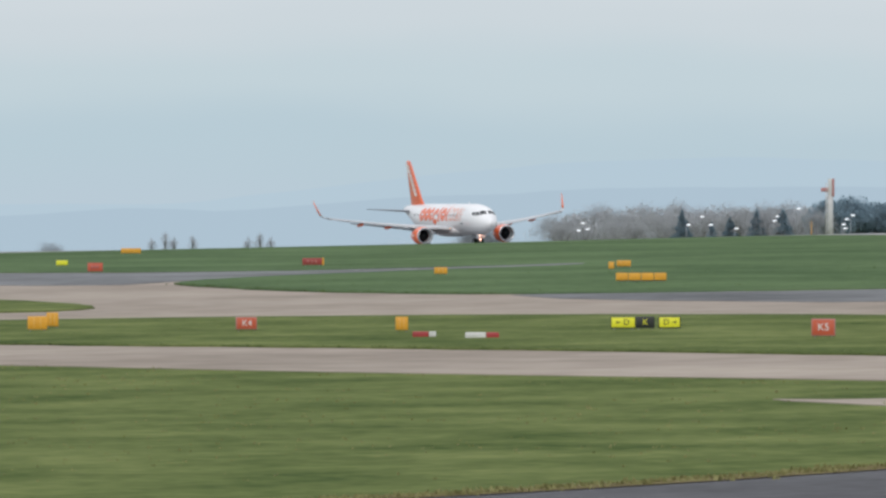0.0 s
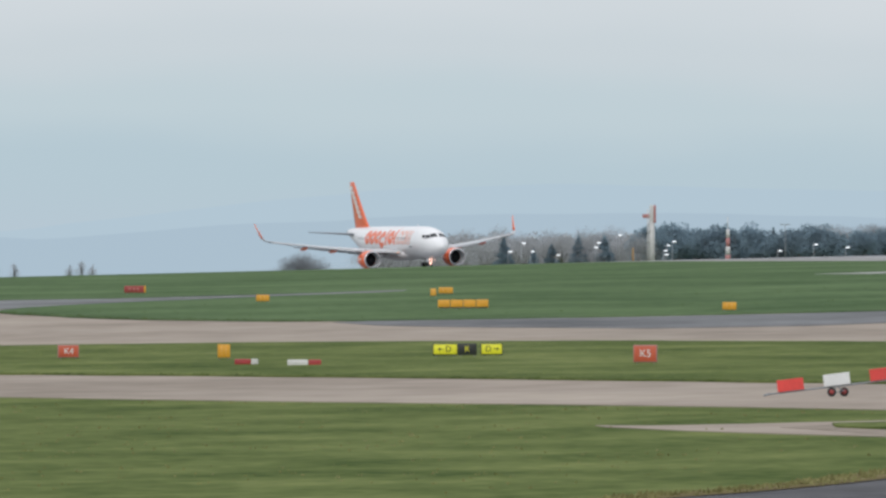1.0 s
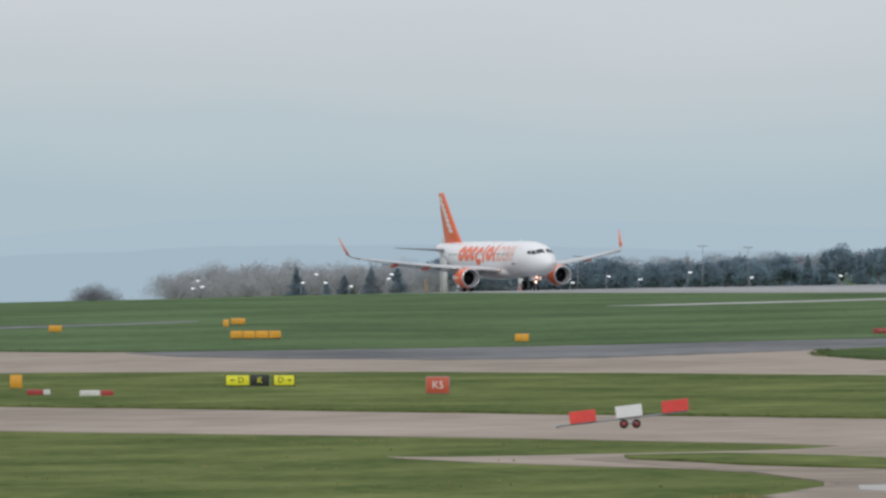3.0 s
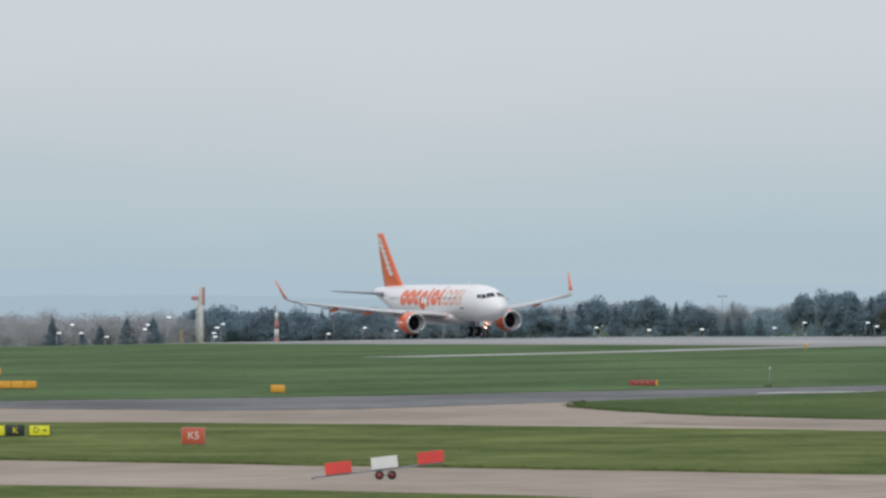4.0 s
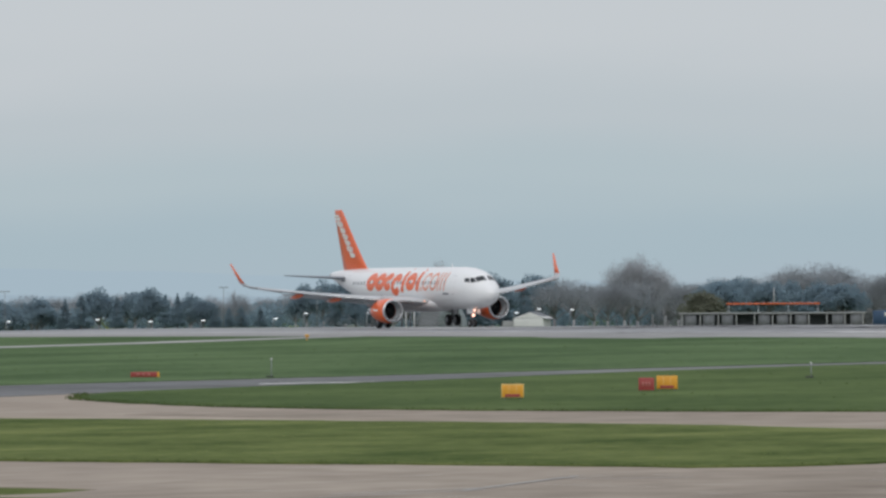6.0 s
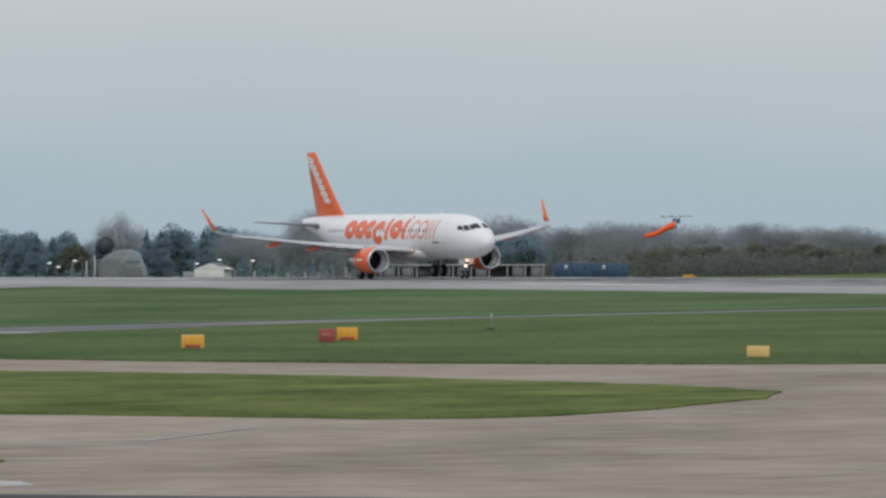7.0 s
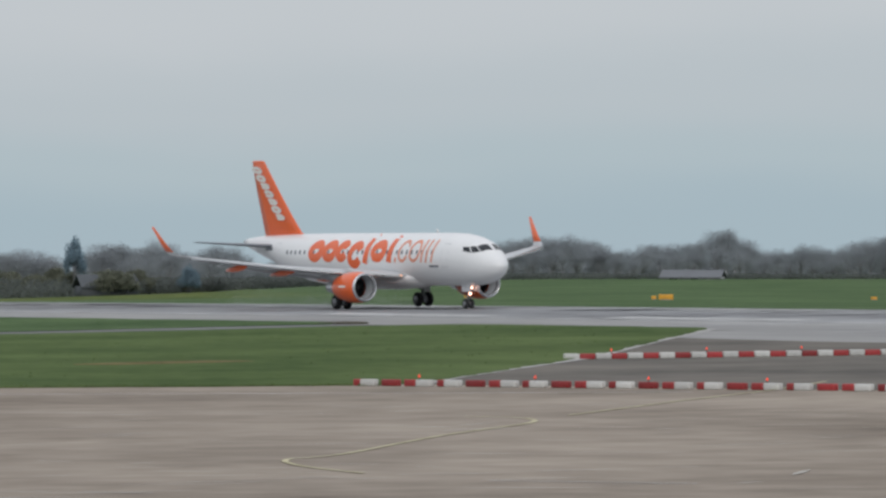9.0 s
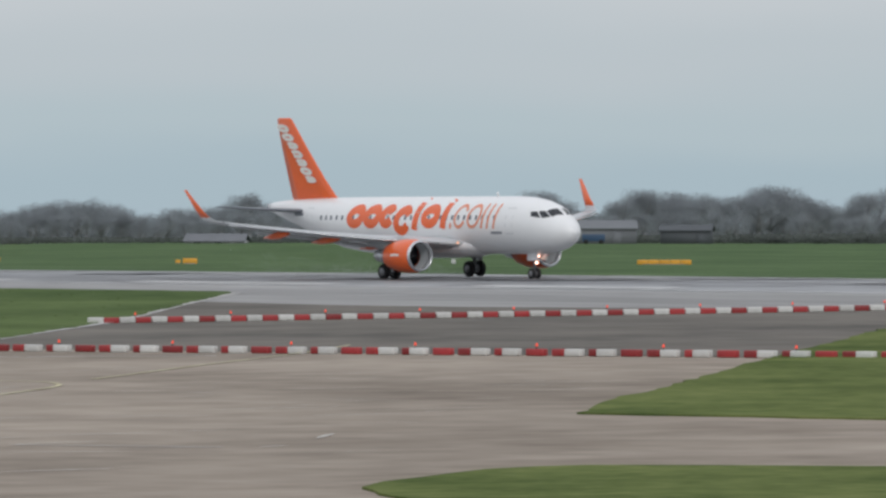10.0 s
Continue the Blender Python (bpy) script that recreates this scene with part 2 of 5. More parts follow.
ROOF_GREY = surface("grey_roof_sheet", (0.14, 0.15, 0.165), 0.7, 0, 0.15, 0.5, 4.0)
WALL_GREY = surface("pale_grey_cladding", (0.33, 0.34, 0.345), 0.7, 0, 0.1, 0.3, 3.0)
BARN_GREY = surface("weathered_barn_cladding", (0.10, 0.11, 0.12), 0.8, 0, 0.08, 0.3, 3.0, spec=0.2)
FARM_GREY = surface("pale_farm_cladding", (0.185, 0.197, 0.212), 0.8, 0, 0.08, 0.3, 3.0, spec=0.2)
SOIL = surface("dark_disturbed_soil", (0.085, 0.075, 0.055), 0.95, 0, 0.3, 0.5, 2.5, 0.05, spec=0.04)
BLUE = surface("blue_container_paint", (0.03, 0.075, 0.15), 0.55, 0, 0.15, 0.5, 4.0, per_object=0.15)
SOCK = surface("orange_windsock_cloth", (0.88, 0.12, 0.03), 0.8, 0, 0.08, 1.0, 8.0)
RAIL_ORANGE = surface("orange_rail_paint", (0.62, 0.14, 0.05), 0.6, 0, 0.2, 1.5, 8.0)

# ---- mesh helpers ----


def mesh_of(name, bm, material, smooth=True):
    me = bpy.data.meshes.new(name)
    bm.normal_update()
    bm.to_mesh(me)
    bm.free()
    me.materials.append(material)
    if smooth:
        for p in me.polygons:
            p.use_smooth = True
    return me


def part(name, bm, material, parent, label="", smooth=True):
    ob = new(name, mesh_of(name, bm, material, smooth))
    ob.parent = parent
    return tagged(ob, label=label)


def thing(name, x, y, z, label, category, rz=0.0, group="", kind=""):
    ob = new(name)
    ob.empty_display_size = 0.3
    ob.matrix_basis = pose(x, y, z, 0, 0, rz)
    return tagged(ob, label, category, group, kind)


def box(bm, c, s, bevel=0.0):
    r = bmesh.ops.create_cube(bm, size=1.0, matrix=Matrix.Translation(c) @ Matrix.Diagonal((*s, 1)))
    if bevel:
        es = list({e for v in r["verts"] for e in v.link_edges})
        bmesh.ops.bevel(bm, geom=es, offset=bevel, segments=2, affect="EDGES", profile=0.5)
    return bm


def solid(c, s, bevel=0.0):
    return box(bmesh.new(), c, s, bevel)


def loft(bm, rings, cap=True):
    vs = [[bm.verts.new(p) for p in r] for r in rings]
    n = len(vs[0])
    for a, b in zip(vs, vs[1:]):
        for i in range(n):
            bm.faces.new((a[i], a[(i + 1) % n], b[(i + 1) % n], b[i]))
    if cap:
        bm.faces.new(vs[0][::-1])
        bm.faces.new(vs[-1])
    bmesh.ops.recalc_face_normals(bm, faces=bm.faces)
    return bm


def tube(bm, p0, p1, r0, r1=None, seg=10):
    p0, p1 = Vector(p0), Vector(p1)
    r1 = r0 if r1 is None else r1
    q = (p1 - p0).to_track_quat("Z", "Y")
    rings = []
    for p, r in ((p0, r0), (p1, r1)):
        rings.append([p + q @ Vector((r * math.cos(6.2832 * i / seg), r * math.sin(6.2832 * i / seg), 0)) for i in range(seg)])
    return loft(bm, rings)


def rod(p0, p1, r0, r1=None, seg=10):
    return tube(bmesh.new(), p0, p1, r0, r1, seg)


def turned(axis_from, axis_to, profile, seg=24, cap=True):
    """A body of revolution: profile of (share of the way, radius)."""
    p0, p1 = Vector(axis_from), Vector(axis_to)
    q = (p1 - p0).to_track_quat("Z", "Y")
    rings = [[p0.lerp(p1, s) + q @ Vector((r * math.cos(6.2832 * i / seg), r * math.sin(6.2832 * i / seg), 0)) for i in range(seg)] for s, r in profile]
    return loft(bmesh.new(), rings, cap)


# ---- the ground: one sheet with the runway's long profile ----
PROFILE_X = np.array([-4900, -2400, -1500, -1250, -1110, -1000, -915, -857, -815, -700, -570, -400, 0, 900.0])
PROFILE_Z = np.array([-44, -22, -11, -8.6, -7.55, -6.2, -4.8, -4.15, -4.0, -3.6, -3.55, -3.9, -4.5, -5])
SLOPE = np.gradient(PROFILE_Z, PROFILE_X)


def profile(x):
    x = min(max(x, -4900.0), 900.0)
    i = min(max(int(np.searchsorted(PROFILE_X, x)) - 1, 0), len(PROFILE_X) - 2)
    h = PROFILE_X[i + 1] - PROFILE_X[i]
    t = (x - PROFILE_X[i]) / h
    return float((2 * t**3 - 3 * t**2 + 1) * PROFILE_Z[i] + (t**3 - 2 * t * t + t) * h * SLOPE[i] + (3 * t * t - 2 * t**3) * PROFILE_Z[i + 1] + (t**3 - t * t) * h * SLOPE[i + 1])


def ground_z(x, y):
    """Falls gently from the runway to the camera; beyond it the field rises in the east and falls in the west."""
    v = CENTRE - y
    if v > -25:
        k = min(max((v - 42) / 25, 0), 1)
        return profile(x) - 0.015 * max(v, 0) - 0.09 * k * k * (3 - 2 * k)
    fan = x * (CENTRE + 25) / y
    k = min(max((fan + 690) / 110, 0), 1)
    k = k * k * (3 - 2 * k)
    w = min(max((-880 - fan) / 140, 0), 1)
    w = w * w * (3 - 2 * w)
    fall = 0.010 * (1 - w) + 0.030 * w
    return profile(fan) + 0.0024 * k * min(-v - 25, 420) - fall * (1 - k) * min(-v - 25, 420 + 900 * w)


def on_ground(az, d):
    p = bearing(az, d)
    return Vector((p.x, p.y, ground_z(p.x, p.y)))


def sheet(name, xs, ys, material):
    verts = [(x, y, ground_z(x, y)) for y in ys for x in xs]
    n = len(xs)
    faces = [(j * n + i, j * n + i + 1, (j + 1) * n + i + 1, (j + 1) * n + i) for j in range(len(ys) - 1) for i in range(n - 1)]
    me = bpy.data.meshes.new(name)
    me.from_pydata(verts, [], faces)
    me.materials.append(material)
    for p in me.polygons:
        p.use_smooth = True
    return new(name, me)


xs = [-4900 + 100 * i for i in range(35)] + [-1400 + 10 * i for i in range(130)] + [-100 + 50 * i for i in range(21)]
ys = [-900 + 80 * i for i in range(12)] + [60 + 10 * i for i in range(42)] + [480 + 60 * i for i in range(20)] + [1680 + 160 * i for i in range(20)]
tagged(sheet("ground", xs, ys, GRASS), "mown airfield grass with worn yellowish streaks", "grass", kind="structure")


def rounded(points, times=2):
    """Cuts the corners of a plan outline."""
    for _ in range(times):
        points = [q for a, b in zip(points, points[1:] + points[:1]) for q in ((a[0] * 0.78 + b[0] * 0.22, a[1] * 0.78 + b[1] * 0.22), (a[0] * 0.22 + b[0] * 0.78, a[1] * 0.22 + b[1] * 0.78))]
    return points


def draped(name, outline, lift, material, label, category, step=12.0, corners=2, ragged=0.0, thick=0.0):
    """A pavement or verge that follows the ground inside an outline in plan."""
    pts = rounded(outline, corners)
    dense = []
    for a, b in zip(pts, pts[1:] + pts[:1]):
        k = max(1, int(math.hypot(b[0] - a[0], b[1] - a[1]) / (2.0 if ragged else step)))
        dense += [(a[0] + (b[0] - a[0]) * i / k, a[1] + (b[1] - a[1]) * i / k) for i in range(k)]
    if ragged:
        dense = [(x + ragged * noise.noise((x * 0.31, y * 0.31, 3)), y + ragged * noise.noise((x * 0.31, y * 0.31, 9))) for x, y in dense]
    n = len(dense)
    inner = []
    x0, x1 = min(p[0] for p in dense), max(p[0] for p in dense)
    y0, y1 = min(p[1] for p in dense), max(p[1] for p in dense)
    for i in range(int((x1 - x0) / step) + 1):
        for j in range(int((y1 - y0) / step) + 1):
            inner.append((x0 + (i + 0.5) * step, y0 + (j + 0.5) * step))
    v, e, f, *_ = geometry.delaunay_2d_cdt([Vector(p) for p in dense + inner], [], [list(range(n))], 1, 1e-4)
    top = [(p.x, p.y, ground_z(p.x, p.y) + lift) for p in v]
    faces = [tuple(q) for q in f]
    rim = {}
    for q in faces:
        for a, b in zip(q, q[1:] + q[:1]):
            rim[(a, b)] = 1
    edge = [(a, b) for a, b in rim if (b, a) not in rim]
    base = len(top)
    low = {}
    for a, b in edge:
        for k in (a, b):
            if k not in low:
                low[k] = len(top)
                top.append((v[k].x, v[k].y, ground_z(v[k].x, v[k].y) - 0.05))
    faces += [(b, a, low[a], low[b]) for a, b in edge]
    me = bpy.data.meshes.new(name)
    me.from_pydata(top, [], faces)
    me.materials.append(material)
    return tagged(new(name, me), label, category, kind="structure")


draped("taxiway_pavement", [(-642, 336), (-642, 185), (-700, 172), (-900, 140), (-900, -70), (-700, 0), (-387, 109), (-358, 118), (-331, 129.5), (-306.5, 136.8), (-303.5, 134), (-306, 120), (-310, 117.5), (-297, 118.5), (-283, 122), (-268, 119), (-258, 111), (-246.5, 101), (-239, 90.5), (-233, 79), (-226, 60), (-212, 30), (-100, 10), (-100, 336)],
       0.03, CONCRETE, "pinkish grey concrete taxiways and apron", "taxiway", corners=1)
draped("runway", [(-2600, 334), (700, 334), (700, 397.5), (-2600, 397.5)], 0.05, RUNWAY, "damp grey grooved runway with lighter shoulders", "runway", step=20, corners=0)
draped("taxiway_link", [(-511, 334.5), (-509, 230), (-508, 200), (-524, 181), (-500, 178), (-470, 188), (-481, 215), (-486, 240), (-486, 334.5)], 0.06, ASPHALT, "dark blue-grey asphalt taxiway link", "taxiway", corners=1)
draped("taxiway_link_far", [(-652, 233), (-644, 222), (-640, 200), (-690, 176), (-900, 145), (-900, 130), (-640, 165), (-585, 172), (-611, 190), (-632, 215), (-642, 229)], 0.06, ASPHALT, "dark blue-grey asphalt taxiway link", "taxiway", corners=1)
draped("service_road", [(-257, 111), (-230, 128), (-190, 138), (-105, 150), (-101, 12), (-213, 30), (-227, 60), (-234, 79), (-240, 90.5), (-247.5, 101)], 0.06, DARK_ASPHALT, "dark damp asphalt service road", "road", corners=1)
draped("grass_verge_far", [(-589, 178), (-547, 174.5), (-520, 180), (-511, 199), (-507.5, 230), (-508, 270), (-508.5, 300), (-507.5, 327), (-507, 330), (-506.6, 332), (-507, 333), (-510, 333.4), (-520, 333.4), (-560, 333.4), (-620, 333.4), (-629, 333), (-638, 232), (-631, 216), (-611, 190.5)], 0.12, GRASS_FAR, "mown grass verge between taxiway links", "grass", corners=2, ragged=0.6)
draped("grass_verge_middle", [(-462, 203), (-478, 211), (-483, 224), (-488, 240), (-496, 256), (-499.5, 275), (-498.5, 300), (-497.5, 322), (-496, 330), (-494, 333.2), (-485, 333.6), (-473, 333.6), (-468, 333.6), (-466, 333.3), (-463, 331), (-457, 326), (-440, 311), (-404, 281), (-371, 250), (-357, 237), (-378, 217), (-408, 205), (-432, 200)], 0.12, GRASS_VERGE, "mown grass verge beside the runway turn-off", "grass", corners=2, ragged=0.6)
draped("grass_strip", [(-900, -20), (-600, 85), (-480, 131), (-474, 146), (-462, 161), (-440, 175), (-406, 187), (-372, 195.5), (-342, 196.5), (-325, 193.5), (-306, 172), (-306, 164), (-317, 160.5), (-363, 144), (-393, 134), (-423, 120), (-640, 30), (-900, -60)], 0.12, GRASS, "mown grass strip between two taxiways", "grass", corners=1, ragged=0.6)
draped("grass_wedge", [(-760, 140), (-543, 153.5), (-508, 151), (-497, 141), (-560, 112), (-760, 60)], 0.12, GRASS, "mown grass wedge between taxiways", "grass", corners=2, ragged=0.5)
draped("grass_sliver", [(-301, 123), (-300, 129.5), (-276, 131.5), (-272, 128.5), (-287, 124)], 0.12, GRASS, "narrow rough grass island in the pavement", "grass", step=4, corners=1, ragged=0.5)
draped("grass_bank_right", [(-201.8, 147.6), (-212.6, 162.6), (-207, 167), (-180, 180), (-106, 205), (-106, 152), (-180, 141)], 0.12, GRASS, "bright mown grass beside the service road", "grass", corners=2, ragged=0.5)
draped("grass_verge_right", [(-250.3, 195.0), (-252.4, 196.4), (-265, 208), (-271, 215), (-288, 231), (-382, 326), (-360, 333), (-106, 333), (-106, 232), (-190, 207)], 0.12, GRASS, "mown grass verge beside the runway turn-off", "grass", corners=2, ragged=0.5)
draped("field_beyond", [(-1250, 399), (700, 399), (700, 1050), (-2200, 1050)], 0.05, GRASS_FAR, "plain green field beyond the runway", "grass", step=30, corners=0)
draped("grass_crest", [(-1500, 333), (-616, 333), (-616, 238), (-634, 230), (-646, 224), (-643, 203), (-692, 180), (-900, 150), (-1500, 60)], 0.05, GRASS_FAR, "mown green grass rise before the runway", "grass", step=20, corners=0)
draped("apron", [(-307, 136.6), (-330, 158), (-345, 190), (-392, 193.5), (-425, 190), (-440, 204), (-400, 215), (-372, 228), (-359, 236.5), (-330, 245), (-250, 232), (-105, 232), (-101, 14), (-211.5, 31), (-225.5, 60), (-232.5, 79), (-238.5, 90.5), (-246, 101), (-257.5, 111), (-268, 118.8), (-283, 121.6), (-300, 122), (-303, 132)], 0.045, APRON, "brown-grey worn concrete apron", "pavement", corners=0)
draped("runway_shoulder", [(-2600, 333.2), (-660, 333.2), (-650, 330), (-388, 330), (-384, 333.2), (700, 333.2), (700, 348.5), (-2600, 348.5)], 0.066, SHOULDER, "pale beige-grey runway shoulder", "runway", step=20, corners=0)
draped("bare_soil", [(-415, 251.5), (-409.5, 252.5), (-410.5, 263), (-415.5, 262)], 0.135, STRAW, "bare reddish soil patch in the grass", "soil", step=4, corners=2, ragged=0.6)
draped("runway_turnoff", [(-369, 238), (-300, 252), (-292, 236), (-384, 328), (-388, 330.2), (-470, 330.2), (-450, 316), (-412, 285), (-381, 255)], 0.06, TURNOFF, "dark grey asphalt runway turn-off", "taxiway", corners=0)
draped("turnoff_mouth", [(-452, 316.5), (-420, 313), (-395, 318), (-384, 329), (-388, 331.5), (-468, 331.5)], 0.064, SHOULDER, "pale beige pavement where the turn-off meets the runway", "pavement", step=6, corners=1)
draped("disturbed_soil", [(-506.8, 329.5), (-504.5, 330.5), (-504.5, 332.5), (-507.5, 333.8), (-511, 333.5), (-509.5, 331)], 0.15, SOIL, "rough brown soil at the end of the verge", "soil", step=3, corners=1, ragged=1.2)
draped("pale_patch", [(-267, 119), (-258, 123), (-252, 121), (-260, 116)], 0.065, PALE_CONCRETE, "pale worn concrete patch", "pavement", step=4, corners=1)
draped("pale_strip", [(-702, 333.5), (-692, 333.5), (-680, 285), (-688, 283)], 0.07, SHOULDER, "pale grey strip beside the runway", "pavement", corners=0)


def line(name, pts, width, material, label, lift=0.072):
    """A painted line along plan points."""
    verts, faces = [], []
    fine = []
    for a, b in zip(pts, pts[1:]):
        k = max(1, int(math.hypot(b[0] - a[0], b[1] - a[1]) / 5))
        fine += [(a[0] + (b[0] - a[0]) * i / k, a[1] + (b[1] - a[1]) * i / k) for i in range(k)]
    fine.append(pts[-1])
    for i, p in enumerate(fine):
        q, r = fine[max(i - 1, 0)], fine[min(i + 1, len(fine) - 1)]
        d = Vector((r[0] - q[0], r[1] - q[1])).normalized()
        for s in (-1, 1):
            x, y = p[0] - d.y * s * width / 2, p[1] + d.x * s * width / 2
            verts.append((x, y, ground_z(x, y) + lift))
    faces = [(2 * i, 2 * i + 1, 2 * i + 3, 2 * i + 2) for i in range(len(fine) - 1)]
    me = bpy.data.meshes.new(name)
    me.from_pydata(verts, [], faces)
    me.materials.append(material)
    return tagged(new(name, me), label, "marking", kind="structure")


def curve_points(pts, n=10):
    out = []
    for i in range(len(pts) - 1):
        p0, p1, p2, p3 = pts[max(i - 1, 0)], pts[i], pts[i + 1], pts[min(i + 2, len(pts) - 1)]
        for k in range(n):
            t = k / n
            out.append(tuple(0.5 * (2 * p1[j] + (p2[j] - p0[j]) * t + (2 * p0[j] - 5 * p1[j] + 4 * p2[j] - p3[j]) * t * t + (3 * p1[j] - p0[j] - 3 * p2[j] + p3[j]) * t**3) for j in (0, 1)))
    return out + [pts[-1]]


line("taxi_line", curve_points([(-251.5, 165.2), (-258.4, 167.4), (-264, 170), (-266.7, 171.9), (-267.6, 173.4), (-270.3, 176.7), (-280.1, 185.9), (-286, 191.5), (-292, 197.8), (-296.3, 202.4), (-300.2, 205.8), (-304.7, 208), (-308.5, 207.8)]), 0.24, MARK_YELLOW, "worn yellow taxiway guide line")
line("taxi_line_far", [(-306, 211.5), (-311.5, 217.6), (-321, 228), (-334, 243), (-345, 254)], 0.24, MARK_YELLOW, "worn yellow taxiway guide line")
line("runway_edge_line", [(-2000, 351), (600, 351)], 1.1, MARK_WHITE, "white runway edge line", 0.075)
line("runway_edge_line_far", [(-2000, 394.5), (600, 394.5)], 0.9, MARK_WHITE, "white runway edge line", 0.075)
for i in range(24):
    x = -1300 + i * 55
    line("runway_centre_line", [(x, CENTRE), (x + 30, CENTRE)], 0.9, MARK_WHITE, "white dashed runway centre line", 0.075)
EDGE = [(-258, 111), (-246.5, 101), (-239, 90.5), (-233, 79), (-226, 60), (-212, 30)]
line("dry_grass_edge", curve_points(EDGE, 14), 2.2, STRAW, "ragged dry brown grass edge", 0.09)
line("taxi_edge_line", [(-362, 214), (-345, 228), (-334, 238)], 0.35, MARK_WHITE, "worn pale taxiway edge line")
for a, b in (((-292, 139), (-293, 146)), ((-277, 131.5), (-274.5, 133)), ((-244, 149), (-241, 150)), ((-242, 164), (-234, 167)), ((-291, 144), (-303, 155)), ((-308, 174), (-306, 178)), ((-289, 137), (-291, 145)), ((-300, 153), (-297, 157))):
    line("pavement_scuff", [a, b], 0.28, PALE_CONCRETE, "pale scuffed pavement joint")
line("link_edge_line", [(-495, 232), (-486, 237)], 0.5, MARK_WHITE, "worn white link edge line", 0.08)
line("link_edge_line_far", [(-640, 209), (-635, 213)], 0.5, MARK_WHITE, "worn white link edge line", 0.08)
line("turnoff_edge_line", [(-463, 331.5), (-437.5, 309), (-401.5, 279), (-369, 248), (-357.5, 238)], 0.8, PALE_CONCRETE, "worn pale edge line beside the turn-off", 0.09)
for x0, x1, y in ((-645, -619, 354.5), (-757, -733, 368), (-508, -484, 355.2), (-546, -524, 355.2), (-468, -446, 355.2), (-508, -486, 386), (-547, -525, 386), (-590, -568, 386)):
    line("touchdown_marking", [(x0, y), (x1, y)], 3.0, MARK_WHITE, "white touchdown marking on the runway", 0.078)
line("worn_patch", [(-491.5, 229), (-489, 233), (-484, 236.2)], 1.8, MARK_WHITE, "pale worn edge of the taxiway link", 0.08)


def streaks(name, count, area, size, seed, material, label, inside):
    """Short worn joints and scrapes in a pavement, in many directions."""
    rng = np.random.default_rng(seed)
    verts, faces = [], []
    while len(faces) < count:
        x, y = rng.uniform(area[0], area[1]), rng.uniform(area[2], area[3])
        if not inside(x, y):
            continue
        a = math.atan2(y, x) + 1.5708 + rng.normal() * 0.5
        n, w = rng.uniform(*size[0]), rng.uniform(*size[1])
        d, q = (math.cos(a), math.sin(a)), (-math.sin(a), math.cos(a))
        k = len(verts)
        for s, e in ((-1, 0.25), (-0.3, -1), (0.4, -0.8), (1, 0.1), (0.3, 0.9), (-0.5, 1)):
            px, py = x + d[0] * s * n / 2 + q[0] * e * w / 2, y + d[1] * s * n / 2 + q[1] * e * w / 2
            verts.append((px, py, ground_z(px, py) + 0.071))
        faces.append(tuple(range(k, k + 6)))
    me = bpy.data.meshes.new(name)
    me.from_pydata(verts, [], faces)
    me.materials.append(material)
    return tagged(new(name, me), label, "wear", kind="stuff")


def on_apron(x, y):
    """Between the grass strip and the verge beyond the turn-off, and the near pavement."""
    near = y > 136 + (x + 309) * -0.35 and x > -309
    strip = -330 < x < -212 and 150 < y < 230 + (x + 255) * -0.5
    return (near or strip) and y < 190 - (x + 250) * 1.0 and not (x < -296 and y < 132) and not (x > -216 and y > 138)


streaks("pavement_scrapes", 130, (-330, -205, 138, 225), ((1.2, 6.0), (0.08, 0.26)), 21, WORN_JOINT, "pale scrapes and worn joints in the apron", on_apron)
streaks("runway_streaks", 150, (-760, -380, 334, 392), ((6.0, 30.0), (0.5, 2.2)), 23, WORN_RUNWAY, "pale worn streaks along the runway", lambda x, y: True)
streaks("runway_rubber", 90, (-760, -380, 350, 392), ((10.0, 40.0), (0.6, 2.2)), 24, DAMP, "dark rubber and damp streaks along the runway", lambda x, y: True)


def tufts(name, seed, places, material, label, size, blades=4):
    """Rough grass tufts, each a few leaning blades."""
    rng = np.random.default_rng(seed)
    verts, faces = [], []
    for x, y in places:
        z = ground_z(x, y) + 0.10
        s = rng.uniform(*size)
        for _ in range(blades):
            a, w = rng.uniform(0, 6.283), s * rng.uniform(0.25, 0.6)
            cx, cy = x + rng.normal() * s * 0.9, y + rng.normal() * s * 0.9
            lx, ly = rng.normal(size=2) * s * 0.5
            k = len(verts)
            verts += [(cx - w * math.cos(a), cy - w * math.sin(a), z - 0.04), (cx + w * math.cos(a), cy + w * math.sin(a), z - 0.04), (cx + lx, cy + ly, z + s * rng.uniform(0.5, 1.0))]
            faces.append((k, k + 1, k + 2))
    me = bpy.data.meshes.new(name)
    me.from_pydata(verts, [], faces)
    me.materials.append(material)
    return tagged(new(name, me), label, "grass", kind="stuff")


def along(points, step, wander, seed):
    rng = np.random.default_rng(seed)
    out = []
    for a, b in zip(points, points[1:]):
        n = max(1, int(math.hypot(b[0] - a[0], b[1] - a[1]) / step))
        for i in range(n):
            u = (i + rng.random()) / n
            out.append((a[0] + (b[0] - a[0]) * u + rng.normal() * wander, a[1] + (b[1] - a[1]) * u + rng.normal() * wander))
    return out


def inside_plan(x, y, plan):
    odd = False
    for (ax, ay), (bx, by) in zip(plan, plan[1:] + plan[:1]):
        if (ay > y) != (by > y) and x < (bx - ax) * (y - ay) / (by - ay) + ax:
            odd = not odd
    return odd


